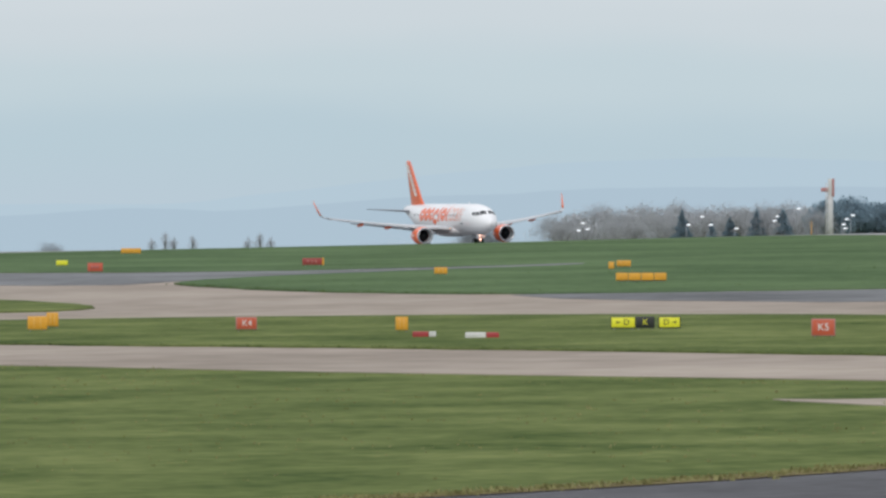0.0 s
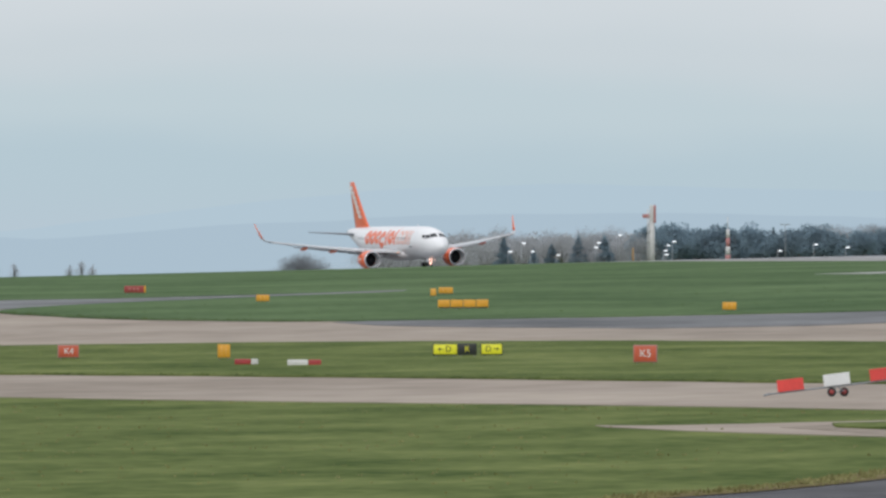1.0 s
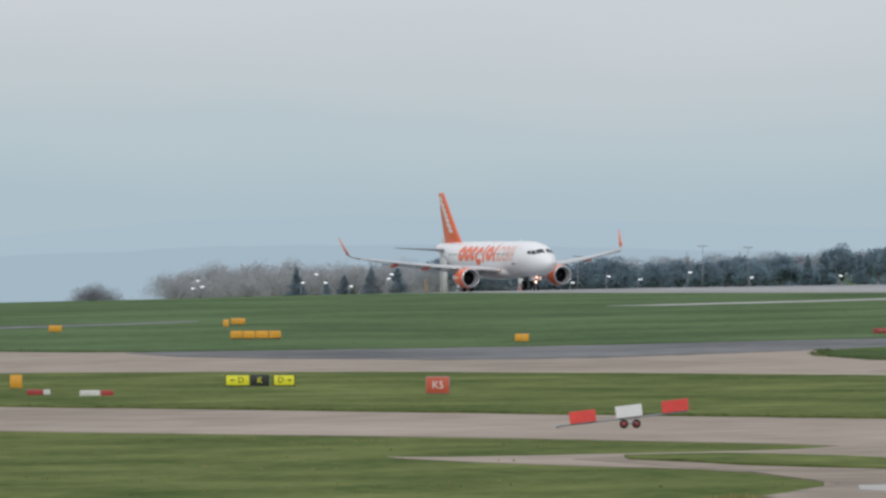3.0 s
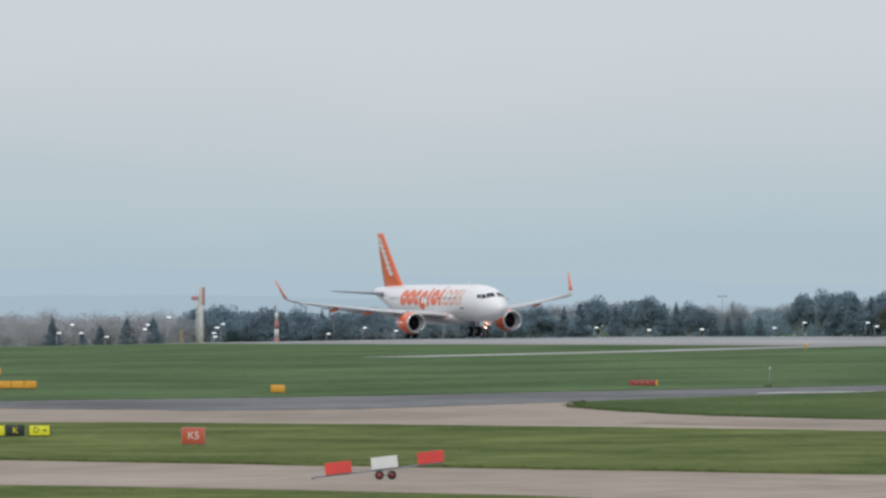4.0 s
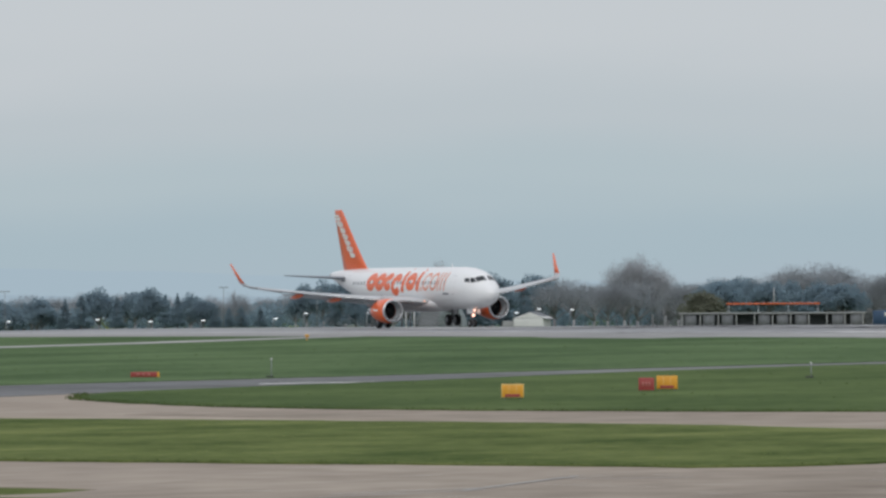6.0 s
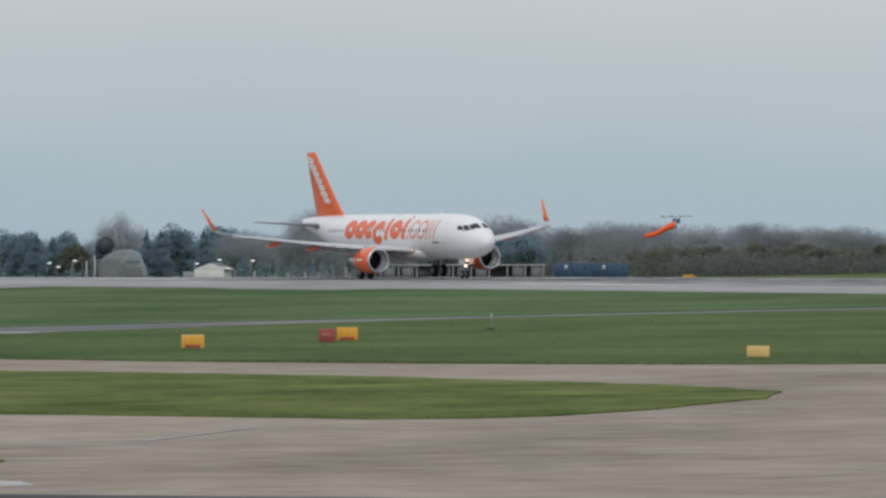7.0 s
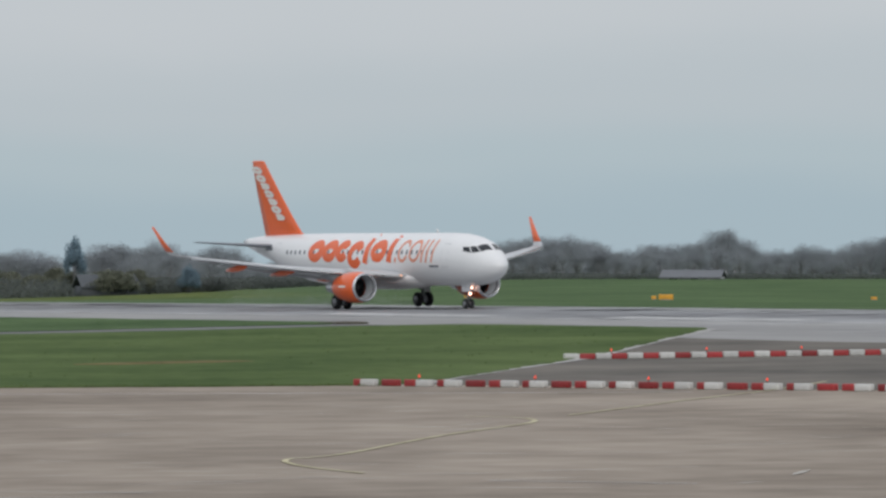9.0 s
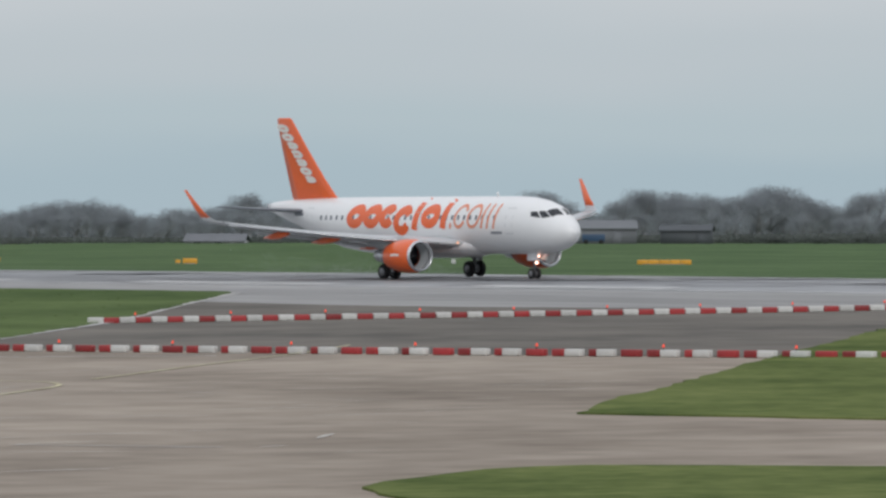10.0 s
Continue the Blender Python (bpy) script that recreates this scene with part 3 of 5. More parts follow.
def scattered(plan, count, seed):
    """Clumped places inside a plan outline."""
    rng = np.random.default_rng(seed)
    x0, x1, y0, y1 = min(p[0] for p in plan), max(p[0] for p in plan), min(p[1] for p in plan), max(p[1] for p in plan)
    out = []
    while len(out) < count:
        x, y = rng.uniform(x0, x1), rng.uniform(y0, y1)
        if noise.noise((x * 0.10, y * 0.10, seed)) + 0.5 * noise.noise((x * 0.4, y * 0.4, seed)) > 0.12 * rng.normal() and inside_plan(x, y, plan):
            out.append((x, y))
    return out


STRIP_NEAR = [(-640, 30.5), (-423, 120.5), (-393, 134.4), (-363, 144.5), (-317, 161), (-307, 164.6), (-306.6, 170)]
tufts("road_edge_straw", 40, along(EDGE, 0.06, 0.5, 40), STRAW_PALE, "ragged dry brown grass edge of the road", (0.06, 0.16))
tufts("strip_edge_grass", 41, along(STRIP_NEAR, 0.16, 0.22, 41), GRASS_DEEP, "rough dark grass edge of the strip", (0.05, 0.11))
tufts("verge_edge_grass", 42, along([(-585, 178), (-547, 175.5), (-522, 180.5)], 0.25, 0.3, 42) + along([(-478, 211), (-462, 203.5), (-432, 200.6), (-408, 205.4), (-378, 217.4), (-359, 236)], 0.22, 0.3, 43), GRASS_DEEP, "rough dark grass edge of the verge", (0.06, 0.14))
tufts("strip_tufts", 44, scattered([(-480, 133), (-474, 145), (-440, 173), (-406, 185), (-372, 193), (-342, 194), (-326, 191), (-309, 170), (-318, 162), (-363, 146), (-423, 123)], 2600, 44), GRASS_TUFT, "green grass tufts in the strip", (0.03, 0.09))
tufts("strip_straw", 45, scattered([(-480, 133), (-474, 145), (-440, 173), (-406, 185), (-372, 193), (-342, 194), (-326, 191), (-309, 170), (-318, 162), (-363, 146), (-423, 123)], 1800, 45), STRAW_PALE, "dry straw tufts in the strip", (0.03, 0.07))
tufts("foreground_straw", 47, scattered([(-520, 60), (-387, 108), (-331, 127), (-309, 135), (-306, 119), (-285, 120), (-268, 117), (-258, 104), (-240, 78), (-260, 60)], 1400, 47), STRAW_PALE, "dry straw tufts on the near grass", (0.03, 0.07))
tufts("verge_tufts", 48, scattered([(-470, 208), (-484, 235), (-494, 262), (-496, 300), (-492, 330), (-470, 331), (-404, 279), (-362, 238), (-380, 219), (-430, 203)], 900, 48) + scattered([(-585, 180), (-524, 182), (-511, 205), (-510, 330), (-622, 330), (-618, 215)], 900, 49), GRASS_TUFT_FAR, "green grass tufts in the verges", (0.05, 0.13))

# ---- the airliner: nose at the origin, +x forward, z from the tyres ----
airliner = thing("airliner", -900, CENTRE, -4, "white twin-engine airliner with orange fin and engines on its take-off run", "airliner")
FUS_X = np.array([0, 0.12, 0.4, 0.9, 1.6, 2.5, 3.6, 5.0, 6.6, 12, 20, 24.5, 27.5, 30.5, 33.2, 35.6, 37.0, 37.57])
FUS_RY = np.array([0.03, 0.34, 0.68, 1.04, 1.38, 1.66, 1.85, 1.95, 1.975, 1.975, 1.975, 1.97, 1.86, 1.52, 1.08, 0.66, 0.38, 0.22])
FUS_RZ = np.array([0.03, 0.33, 0.64, 0.97, 1.36, 1.70, 1.92, 2.04, 2.07, 2.07, 2.07, 2.05, 1.88, 1.50, 1.06, 0.68, 0.42, 0.28])
FUS_ZC = np.array([3.30, 3.30, 3.31, 3.35, 3.46, 3.60, 3.71, 3.79, 3.83, 3.83, 3.83, 3.84, 3.99, 4.33, 4.70, 4.98, 5.12, 5.18])


def hull(x):
    return float(np.interp(x, FUS_X, FUS_RY)), float(np.interp(x, FUS_X, FUS_RZ)), float(np.interp(x, FUS_X, FUS_ZC))


def hull_at(x, theta, side, off=0.012):
    ry, rz, zc = hull(x)
    a = radians(theta)
    return Vector((-x, side * (ry + off) * math.cos(a), zc + (rz + off) * math.sin(a)))


def side_at(x, z, side, off=0.012):
    ry, rz, zc = hull(x)
    s = min(max((z - zc) / rz, -0.98), 0.98)
    c = math.sqrt(1 - s * s)
    return Vector((-x, side * (ry + off) * c, zc + (rz + off) * s))


def patch(corners, fn, n=4):
    """A thin raised panel on the hull between four corners (a, b, c, d) in the hull's own coordinates."""
    bm = bmesh.new()
    a, b, c, d = [Vector(q) for q in corners]
    g = [[bm.verts.new(fn(*(a.lerp(b, i / n).lerp(d.lerp(c, i / n), j / n)))) for i in range(n + 1)] for j in range(n + 1)]
    for j in range(n):
        for i in range(n):
            bm.faces.new((g[j][i], g[j][i + 1], g[j + 1][i + 1], g[j + 1][i]))
    return bm


def build_fuselage():
    stations = sorted(set([float(v) for v in FUS_X] + [0.05, 0.25, 0.6, 1.2, 2.0, 3.0, 4.2, 5.8, 9, 15, 18, 22, 26, 29, 32, 34.5, 36.4]))
    rings = []
    for x in stations:
        ry, rz, zc = hull(x)
        rings.append([(-x, ry * math.cos(6.2832 * i / 40), zc + rz * math.sin(6.2832 * i / 40)) for i in range(40)])
    part("fuselage", loft(bmesh.new(), rings), WHITE, airliner, "white fuselage")
    belly = []
    for x, w, low in ((9.6, 0.5, 2.1), (10.6, 1.5, 1.75), (12, 2.0, 1.55), (15, 2.2, 1.45), (18, 2.2, 1.45), (20.3, 1.9, 1.55), (21.8, 1.2, 1.8), (22.8, 0.4, 2.1)):
        belly.append([(-x, w * math.cos(6.2832 * i / 28), 2.45 + (2.45 - low) * math.sin(6.2832 * i / 28) * (1.0 if i > 14 else 0.5)) for i in range(28)])
    part("belly_fairing", loft(bmesh.new(), belly), WHITE, airliner, "white wing root fairing")
    tail = turned((-37.5, 0, 5.18), (-37.95, 0, 5.24), [(0, 0.24), (0.6, 0.2), (1, 0.13)], 16)
    part("exhaust_cone", tail, METAL, airliner, "bare metal tail exhaust")


def build_windows():
    for side in (-1, 1):
        fn = lambda x, th, _z, s=side: hull_at(x, th, s, 0.015)
        part("windscreen_pane", patch([(1.22, 84, 0), (1.95, 84, 0), (2.22, 54, 0), (1.58, 46, 0)], fn), GLASS_DARK, airliner, "dark cockpit glass")
        part("windscreen_pane", patch([(1.66, 44, 0), (2.30, 52, 0), (2.74, 43, 0), (2.20, 30, 0)], fn), GLASS_DARK, airliner, "dark cockpit glass")
        part("windscreen_pane", patch([(2.32, 29, 0), (2.84, 42, 0), (3.40, 37, 0), (3.22, 26, 0)], fn), GLASS_DARK, airliner, "dark cockpit glass")
        sf = lambda x, z, _z, s=side: side_at(x, z, s, 0.010)
        for i in range(31):
            x = 7.1 + i * 0.72
            part("cabin_window", patch([(x, 4.26, 0), (x + 0.25, 4.26, 0), (x + 0.25, 4.58, 0), (x, 4.58, 0)], sf, 1), WINDOW_GREY, airliner)
        for x, w, z0, z1 in ((5.0, 0.82, 3.25, 5.05), (30.2, 0.78, 3.45, 5.1), (15.2, 0.5, 3.7, 4.75), (16.2, 0.5, 3.7, 4.75)):
            bm = bmesh.new()
            for c in ([(x, z0), (x + 0.04, z0), (x + 0.04, z1), (x, z1)], [(x + w, z0), (x + w + 0.04, z0), (x + w + 0.04, z1), (x + w, z1)], [(x, z1), (x + w, z1), (x + w, z1 + 0.04), (x, z1 + 0.04)], [(x, z0), (x + w, z0), (x + w, z0 + 0.04), (x, z0 + 0.04)]):
                g = patch([(*q, 0) for q in c], sf, 3)
                me = bpy.data.meshes.new("tmp")
                g.to_mesh(me)
                g.free()
                bm.from_mesh(me)
                bpy.data.meshes.remove(me)
            part("door_outline", bm, WING_GREY, airliner, "grey door outline")
        part("registration_bar", patch([(31.6, 4.55, 0), (33.0, 4.55, 0), (33.0, 4.8, 0), (31.6, 4.8, 0)], sf, 3), DARK_GREY, airliner)
        part("nose_bar", patch([(6.3, 3.25, 0), (7.6, 3.25, 0), (7.6, 3.42, 0), (6.3, 3.42, 0)], sf, 3), DARK_GREY, airliner)


def ribbon(fn, path, width, closed=False):
    """A stroke of even width along a flat path, laid on a surface by fn(x, z)."""
    bm = bmesh.new()
    n = len(path)
    rows = []
    for i, p in enumerate(path):
        a = path[(i - 1) % n] if closed or i else p
        b = path[(i + 1) % n] if closed or i < n - 1 else p
        d = Vector((b[0] - a[0], b[1] - a[1])).normalized()
        nx, nz = -d.y * width / 2, d.x * width / 2
        rows.append([bm.verts.new(fn(p[0] + nx * k, p[1] + nz * k)) for k in (-1, -0.33, 0.33, 1)])
    for i in range(n if closed else n - 1):
        a, b = rows[i], rows[(i + 1) % n]
        for k in range(3):
            bm.faces.new((a[k], a[k + 1], b[k + 1], b[k]))
    return bm


def emblem(fn, x0, z0, w, h, kind, stroke, slant):
    """A plain slanted ring, hook or bar in the place of a painted word mark."""
    if kind == "ring":
        pts = [(x0 + w / 2 + (w - stroke) / 2 * math.cos(6.2832 * i / 22), z0 + h / 2 + (h - stroke) / 2 * math.sin(6.2832 * i / 22)) for i in range(22)]
        closed = True
    elif kind == "hook":
        pts = [(x0 + w / 2 + (w - stroke) / 2 * math.cos(0.5 + 5.3 * i / 20), z0 + h / 2 + (h - stroke) / 2 * math.sin(0.5 + 5.3 * i / 20)) for i in range(21)]
        closed = False
    else:
        pts = [(x0 + w / 2, z0 + h * i / 6) for i in range(7)]
        closed = False
    pts = [(x + slant * (z - z0), z) for x, z in pts]
    return ribbon(fn, pts, stroke, closed)


def build_marks():
    # orange word mark on the fuselage as plain shapes: seven heavy, then a dot and three thin
    heavy = [("ring", 2.1, 0.0, 1.0), ("ring", 2.05, 0.0, 1.0), ("hook", 1.75, 0.0, 1.0), ("hook", 2.05, -0.5, 1.25), ("bar", 1.35, -0.1, 1.3), ("ring", 2.1, 0.0, 1.0), ("bar", 1.4, 0.0, 1.18)]
    for side in (-1, 1):
        run = 25.5 if side < 0 else 6.4
        sgn = -1 if side < 0 else 1
        z0, hgt = 3.64, 1.74
        at = 0.0
        for kind, w, drop, tall in heavy:
            w *= 1.07
            fn = lambda u, z, s=side, r=run, g=sgn: side_at(r + g * u, z, s, 0.018)
            part("word_mark_shape", emblem(fn, at, z0 + drop, w, hgt * tall, kind, 0.68, 0.20), ORANGE, airliner, "heavy orange word mark shape")
            at += w * 0.93
        at += 0.15
        for kind, w, tall, st in (("bar", 0.3, 0.22, 0.24), ("hook", 1.5, 1.0, 0.22), ("ring", 1.6, 1.0, 0.22), ("bar", 0.5, 1.0, 0.22), ("bar", 0.7, 1.0, 0.22), ("bar", 0.7, 1.0, 0.22)):
            fn = lambda u, z, s=side, r=run, g=sgn: side_at(r + g * u, z, s, 0.018)
            part("word_mark_shape", emblem(fn, at, z0, w, hgt * tall, kind, st, 0.22), ORANGE_PALE, airliner, "thin orange word mark shape")
            at += w + 0.08


def airfoil(x_le, chord, y, z, thick, up=(0, 0, 1), droop=0.0):
    """A closed section; up is the way the thickness points."""
    u = Vector(up)
    top, low = [], []
    for s, h in ((0, 0.0), (0.015, 0.30), (0.06, 0.58), (0.15, 0.85), (0.35, 1.0), (0.6, 0.78), (0.82, 0.38), (1, 0.04)):
        base = Vector((-(x_le + s * chord), y, z - droop * max(0, s - 0.7) * chord))
        top.append(base + u * h * thick * chord * 0.5)
        low.append(base - u * h * thick * chord * 0.42)
    return top + low[:0:-1]


def build_wing(side):
    s = side
    rows = [(11.0, 7.9, 1.2, 2.45, 0.135), (11.6, 7.1, 2.2, 2.58, 0.13), (13.95, 4.95, 6.4, 3.02, 0.115), (16.1, 3.55, 10.5, 3.50, 0.11), (18.25, 2.35, 14.2, 4.05, 0.105), (19.65, 1.62, 16.65, 4.44, 0.10)]
    part("wing", loft(bmesh.new(), [airfoil(x, c, s * y, z, t, droop=0.10) for x, c, y, z, t in rows]), WING_GREY, airliner, "light grey swept wing")
    tip = [(19.65, 1.62, 16.65, 4.44, (0, 0, 1)), (20.1, 1.40, 17.0, 4.54, (0, -s * 0.5, 0.87)), (20.65, 1.12, 17.22, 4.82, (0, -s * 0.85, 0.5)), (21.3, 0.86, 17.36, 5.33, (0, -s, 0.15)), (22.75, 0.36, 17.70, 6.80, (0, -s, 0.12))]
    part("winglet_root", loft(bmesh.new(), [airfoil(x, c, s * y, z, 0.10, u) for x, c, y, z, u in tip[:3]]), WING_GREY, airliner, "light grey winglet root")
    part("winglet", loft(bmesh.new(), [airfoil(x, c, s * y, z, 0.09, u) for x, c, y, z, u in tip[2:]]), ORANGE, airliner, "orange upturned winglet")
    # slat and flaps set for take-off
    part("slat", loft(bmesh.new(), [airfoil(x - 0.28, 0.62, s * y, z - 0.10, 0.25) for x, c, y, z, t in ((12.3, 0, 3.2, 2.68, 0), (13.5, 0, 5.4, 2.91, 0), (15.1, 0, 8.4, 3.25, 0), (19.4, 0, 16.4, 4.36, 0))]), METAL, airliner, "bare metal leading edge slat")
    part("flap", loft(bmesh.new(), [airfoil(18.5, 1.55, s * 2.3, 2.16, 0.14, droop=0.3), airfoil(18.6, 1.35, s * 6.3, 2.72, 0.14, droop=0.3)]), WING_GREY, airliner, "lowered grey flap")
    part("flap", loft(bmesh.new(), [airfoil(18.65, 1.3, s * 6.45, 2.76, 0.14, droop=0.3), airfoil(20.0, 0.85, s * 13.2, 3.64, 0.14, droop=0.3)]), WING_GREY, airliner, "lowered grey flap")
    part("aileron", loft(bmesh.new(), [airfoil(20.05, 0.8, s * 13.4, 3.80, 0.10), airfoil(20.75, 0.52, s * 16.4, 4.32, 0.10)]), WING_GREY, airliner, "grey aileron")
    for y, x0, ln in ((4.0, 17.1, 3.6), (8.6, 16.6, 3.7), (12.2, 17.9, 3.2)):
        z = 2.34 + (y - 1.9) * 0.118
        part("flap_fairing", turned((-x0, s * y, z), (-x0 - ln, s * y, z - 0.34), [(0, 0.04), (0.12, 0.17), (0.4, 0.27), (0.7, 0.22), (1, 0.03)], 12), ORANGE, airliner, "orange flap track fairing")
    part("wing_root_lamp", turned((-11.35, s * 2.15, 2.62), (-11.2, s * 2.15, 2.62), [(0, 0.08), (0.7, 0.07), (1, 0.02)], 12), LAMP_WARM, airliner, "lit wing root landing lamp")


def build_engine(side):
    y, z = side * 5.75, 1.78
    outer = [(0.0, 1.03), (0.05, 1.12), (0.18, 1.20), (0.42, 1.22), (0.68, 1.15), (0.88, 0.99), (1.0, 0.90)]
    nac = part("nacelle", turned((-10.95, y, z), (-14.3, y, z), outer, 36, False), ORANGE, airliner, "orange engine nacelle")
    part("inlet_lip", turned((-11.02, y, z), (-10.85, y, z), [(0, 1.13), (0.4, 1.11), (0.8, 1.06), (1.0, 1.0), (0.7, 0.95), (0.2, 0.92), (-1.4, 0.90)], 36, False), METAL, nac, "bright metal inlet lip")
    part("inlet_duct", turned((-11.0, y, z), (-12.2, y, z), [(0, 0.915), (0.5, 0.89), (1, 0.88)], 36, False), WING_GREY, nac, "pale inlet lining")
    fan = bmesh.new()
    for i in range(24):
        a = 6.2832 * i / 24
        b = a + 0.16
        q = [(-12.12, y + 0.28 * math.cos(a), z + 0.28 * math.sin(a)), (-12.30, y + 0.28 * math.cos(b), z + 0.28 * math.sin(b)), (-12.42, y + 0.87 * math.cos(b + 0.10), z + 0.87 * math.sin(b + 0.10)), (-12.2, y + 0.87 * math.cos(a + 0.06), z + 0.87 * math.sin(a + 0.06))]
        fan.faces.new([fan.verts.new(v) for v in q])
    part("fan", fan, FAN, nac, "dark fan blades", smooth=False)
    part("fan_backing", turned((-12.5, y, z), (-12.6, y, z), [(0, 0.88), (1, 0.88)], 32), HULL_DARK, nac, "dark fan casing")
    part("spinner", turned((-11.75, y, z), (-12.3, y, z), [(0, 0.02), (0.4, 0.16), (1, 0.30)], 20), FAN, nac, "dark fan spinner")
    part("core_exhaust", turned((-14.0, y, z), (-16.0, y, z), [(0, 0.72), (0.5, 0.60), (1, 0.42)], 28), METAL, nac, "bare metal exhaust nozzle")
    part("exhaust_plug", turned((-15.9, y, z), (-16.7, y, z), [(0, 0.30), (0.6, 0.18), (1, 0.03)], 18), STEEL, nac, "metal exhaust plug")
    part("nacelle_mark", ribbon(lambda u, v: Vector((-u, y + side * 1.225 * math.cos(v), z + 1.225 * math.sin(v))), [(11.9 + 0.1 * i, 0.08) for i in range(11)], 0.13), LETTER_WHITE, nac, "white mark on the nacelle")
    py = [[(-x, y + w, zz) for w, zz in ((-0.14, z0), (0.14, z0), (0.14, z1), (-0.14, z1))] for x, z0, z1 in ((12.1, z + 1.0, z + 1.25), (13.2, z + 1.0, z + 1.42), (15.2, z + 0.4, z + 1.2), (17.2, z + 0.7, z + 1.0))]
    part("pylon", loft(bmesh.new(), py), WING_GREY, airliner, "grey engine pylon")


def build_tail():
    fin = [(28.0, 6.6, 5.55, 0.03), (29.2, 5.6, 5.95, 0.085), (30.65, 4.6, 7.3, 0.09), (32.8, 3.2, 9.55, 0.09), (34.65, 1.9, 11.62, 0.09), (34.95, 1.45, 11.76, 0.06)]
    part("fin", loft(bmesh.new(), [airfoil(x, c, 0, z, t, (0, 1, 0)) for x, c, z, t in fin]), ORANGE, airliner, "orange tail fin")
    for side in (-1, 1):
        fn = lambda u, v, s=side: Vector((-(30.9 + (v - 6.9) * 0.93 + 0.95 + u * (1 if s < 0 else -1)), s * (0.25 - (v - 6.9) * 0.028), v))
        at = 6.95
        for kind, h in (("hook", 0.55), ("ring", 0.66), ("hook", 0.6), ("hook", 0.66), ("hook", 0.6), ("ring", 0.66), ("ring", 0.66)):
            part("fin_mark_shape", emblem(lambda a, b, f=fn, z=at: f(a - 0.7, b), 0.0, at, 1.40, h * 0.94, kind, 0.27, 0.0), LETTER_WHITE, airliner, "white fin mark shape")
            at += h
    for s in (-1, 1):
        tp = [(31.3, 4.0, 0.7, 4.88, 0.10), (31.7, 3.6, 1.2, 4.92, 0.10), (33.5, 2.3, 4.2, 5.16, 0.09), (34.75, 1.32, 6.15, 5.32, 0.08)]
        part("tailplane", loft(bmesh.new(), [airfoil(x, c, s * y, z, t) for x, c, y, z, t in tp]), DARK_GREY, airliner, "dark grey tailplane")


def wheel(cx, y, r, w, parent):
    t = part("tyre", turned((-cx, y - w / 2, r), (-cx, y + w / 2, r), [(0, r * 0.62), (0.04, r * 0.86), (0.2, r * 0.98), (0.5, r), (0.8, r * 0.98), (0.96, r * 0.86), (1, r * 0.62)], 26), RUBBER, parent, "black tyre")
    part("rim", turned((-cx, y - w / 2 - 0.01, r), (-cx, y + w / 2 + 0.01, r), [(0, r * 0.5), (0.3, r * 0.55), (0.7, r * 0.55), (1, r * 0.5)], 20), STEEL, t, "grey wheel rim")


def build_gear():
    g = part("nose_leg", rod((-5.07, 0, 0.38), (-4.95, 0, 2.05), 0.085, 0.12, 12), STEEL, airliner, "nose landing gear leg")
    part("drag_strut", rod((-5.05, 0, 1.1), (-3.7, 0, 1.95), 0.05), STEEL, g)
    part("gear_door", solid((-4.7, 0.42, 1.62), (1.3, 0.03, 0.62), 0.01), WHITE, g)
    part("gear_door", solid((-4.7, -0.42, 1.62), (1.3, 0.03, 0.62), 0.01), WHITE, g)
    for y in (-0.26, 0.26):
        wheel(5.07, y, 0.385, 0.22, airliner)
    for y, z, r in ((-0.17, 1.62, 0.085), (0.17, 1.62, 0.085), (0.0, 1.16, 0.105)):
        part("gear_lamp", turned((-4.82, y, z), (-4.68, y, z), [(0, r), (0.6, r * 0.9), (1, r * 0.3)], 14), LAMP, airliner, "lit take-off lamp")
    for s in (-1, 1):
        m = part("main_leg", rod((-17.45, s * 3.8, 0.58), (-17.2, s * 3.6, 2.7), 0.13, 0.17, 12), STEEL, airliner, "main landing gear leg")
        part("side_stay", rod((-17.35, s * 3.7, 1.3), (-17.05, s * 1.9, 2.2), 0.07), STEEL, m)
        part("gear_door", solid((-17.25, s * 4.05, 1.85), (0.95, 0.04, 1.35), 0.015), WHITE, m)
        for dy in (-0.47, 0.47):
            wheel(17.45, s * 3.8 + dy, 0.585, 0.42, airliner)
    part("blade_antenna", loft(bmesh.new(), [airfoil(9.0, 0.4, 0, 5.88, 0.1, (0, 1, 0)), airfoil(9.2, 0.22, 0, 6.2, 0.1, (0, 1, 0))]), WHITE, airliner)


def build_spray():
    """Water thrown up behind the main wheels: many small droplets."""
    rng = np.random.default_rng(77)
    for s in (-1, 1):
        n = 5000
        u = rng.random(n) ** 1.4
        p = np.stack([-18.6 - 16.0 * u, s * 3.8 + rng.normal(size=n) * (0.35 + 0.9 * u), 0.12 + np.abs(rng.normal(size=n)) * (0.25 + 0.75 * u)], 1)
        a, b = rng.normal(size=(n, 3)) * 0.011, rng.normal(size=(n, 3)) * 0.011
        q = np.stack([p - a, p + a, p + b], 1).reshape(-1, 3)
        me = bpy.data.meshes.new("wheel_spray")
        me.from_pydata(q.tolist(), [], np.arange(n * 3).reshape(-1, 3).tolist())
        me.materials.append(DROPLET)
        ob = new("wheel_spray", me)
        ob.parent = airliner
        tagged(ob, "white water spray thrown up by the wheels")


build_spray()
build_fuselage()
build_windows()
build_marks()
for side in (-1, 1):
    build_wing(side)
    build_engine(side)
build_tail()
build_gear()

# ---- signs and boxes on the grass ----


def facing(x, y, turn=0.0):
    return math.degrees(math.atan2(-x, y)) + turn


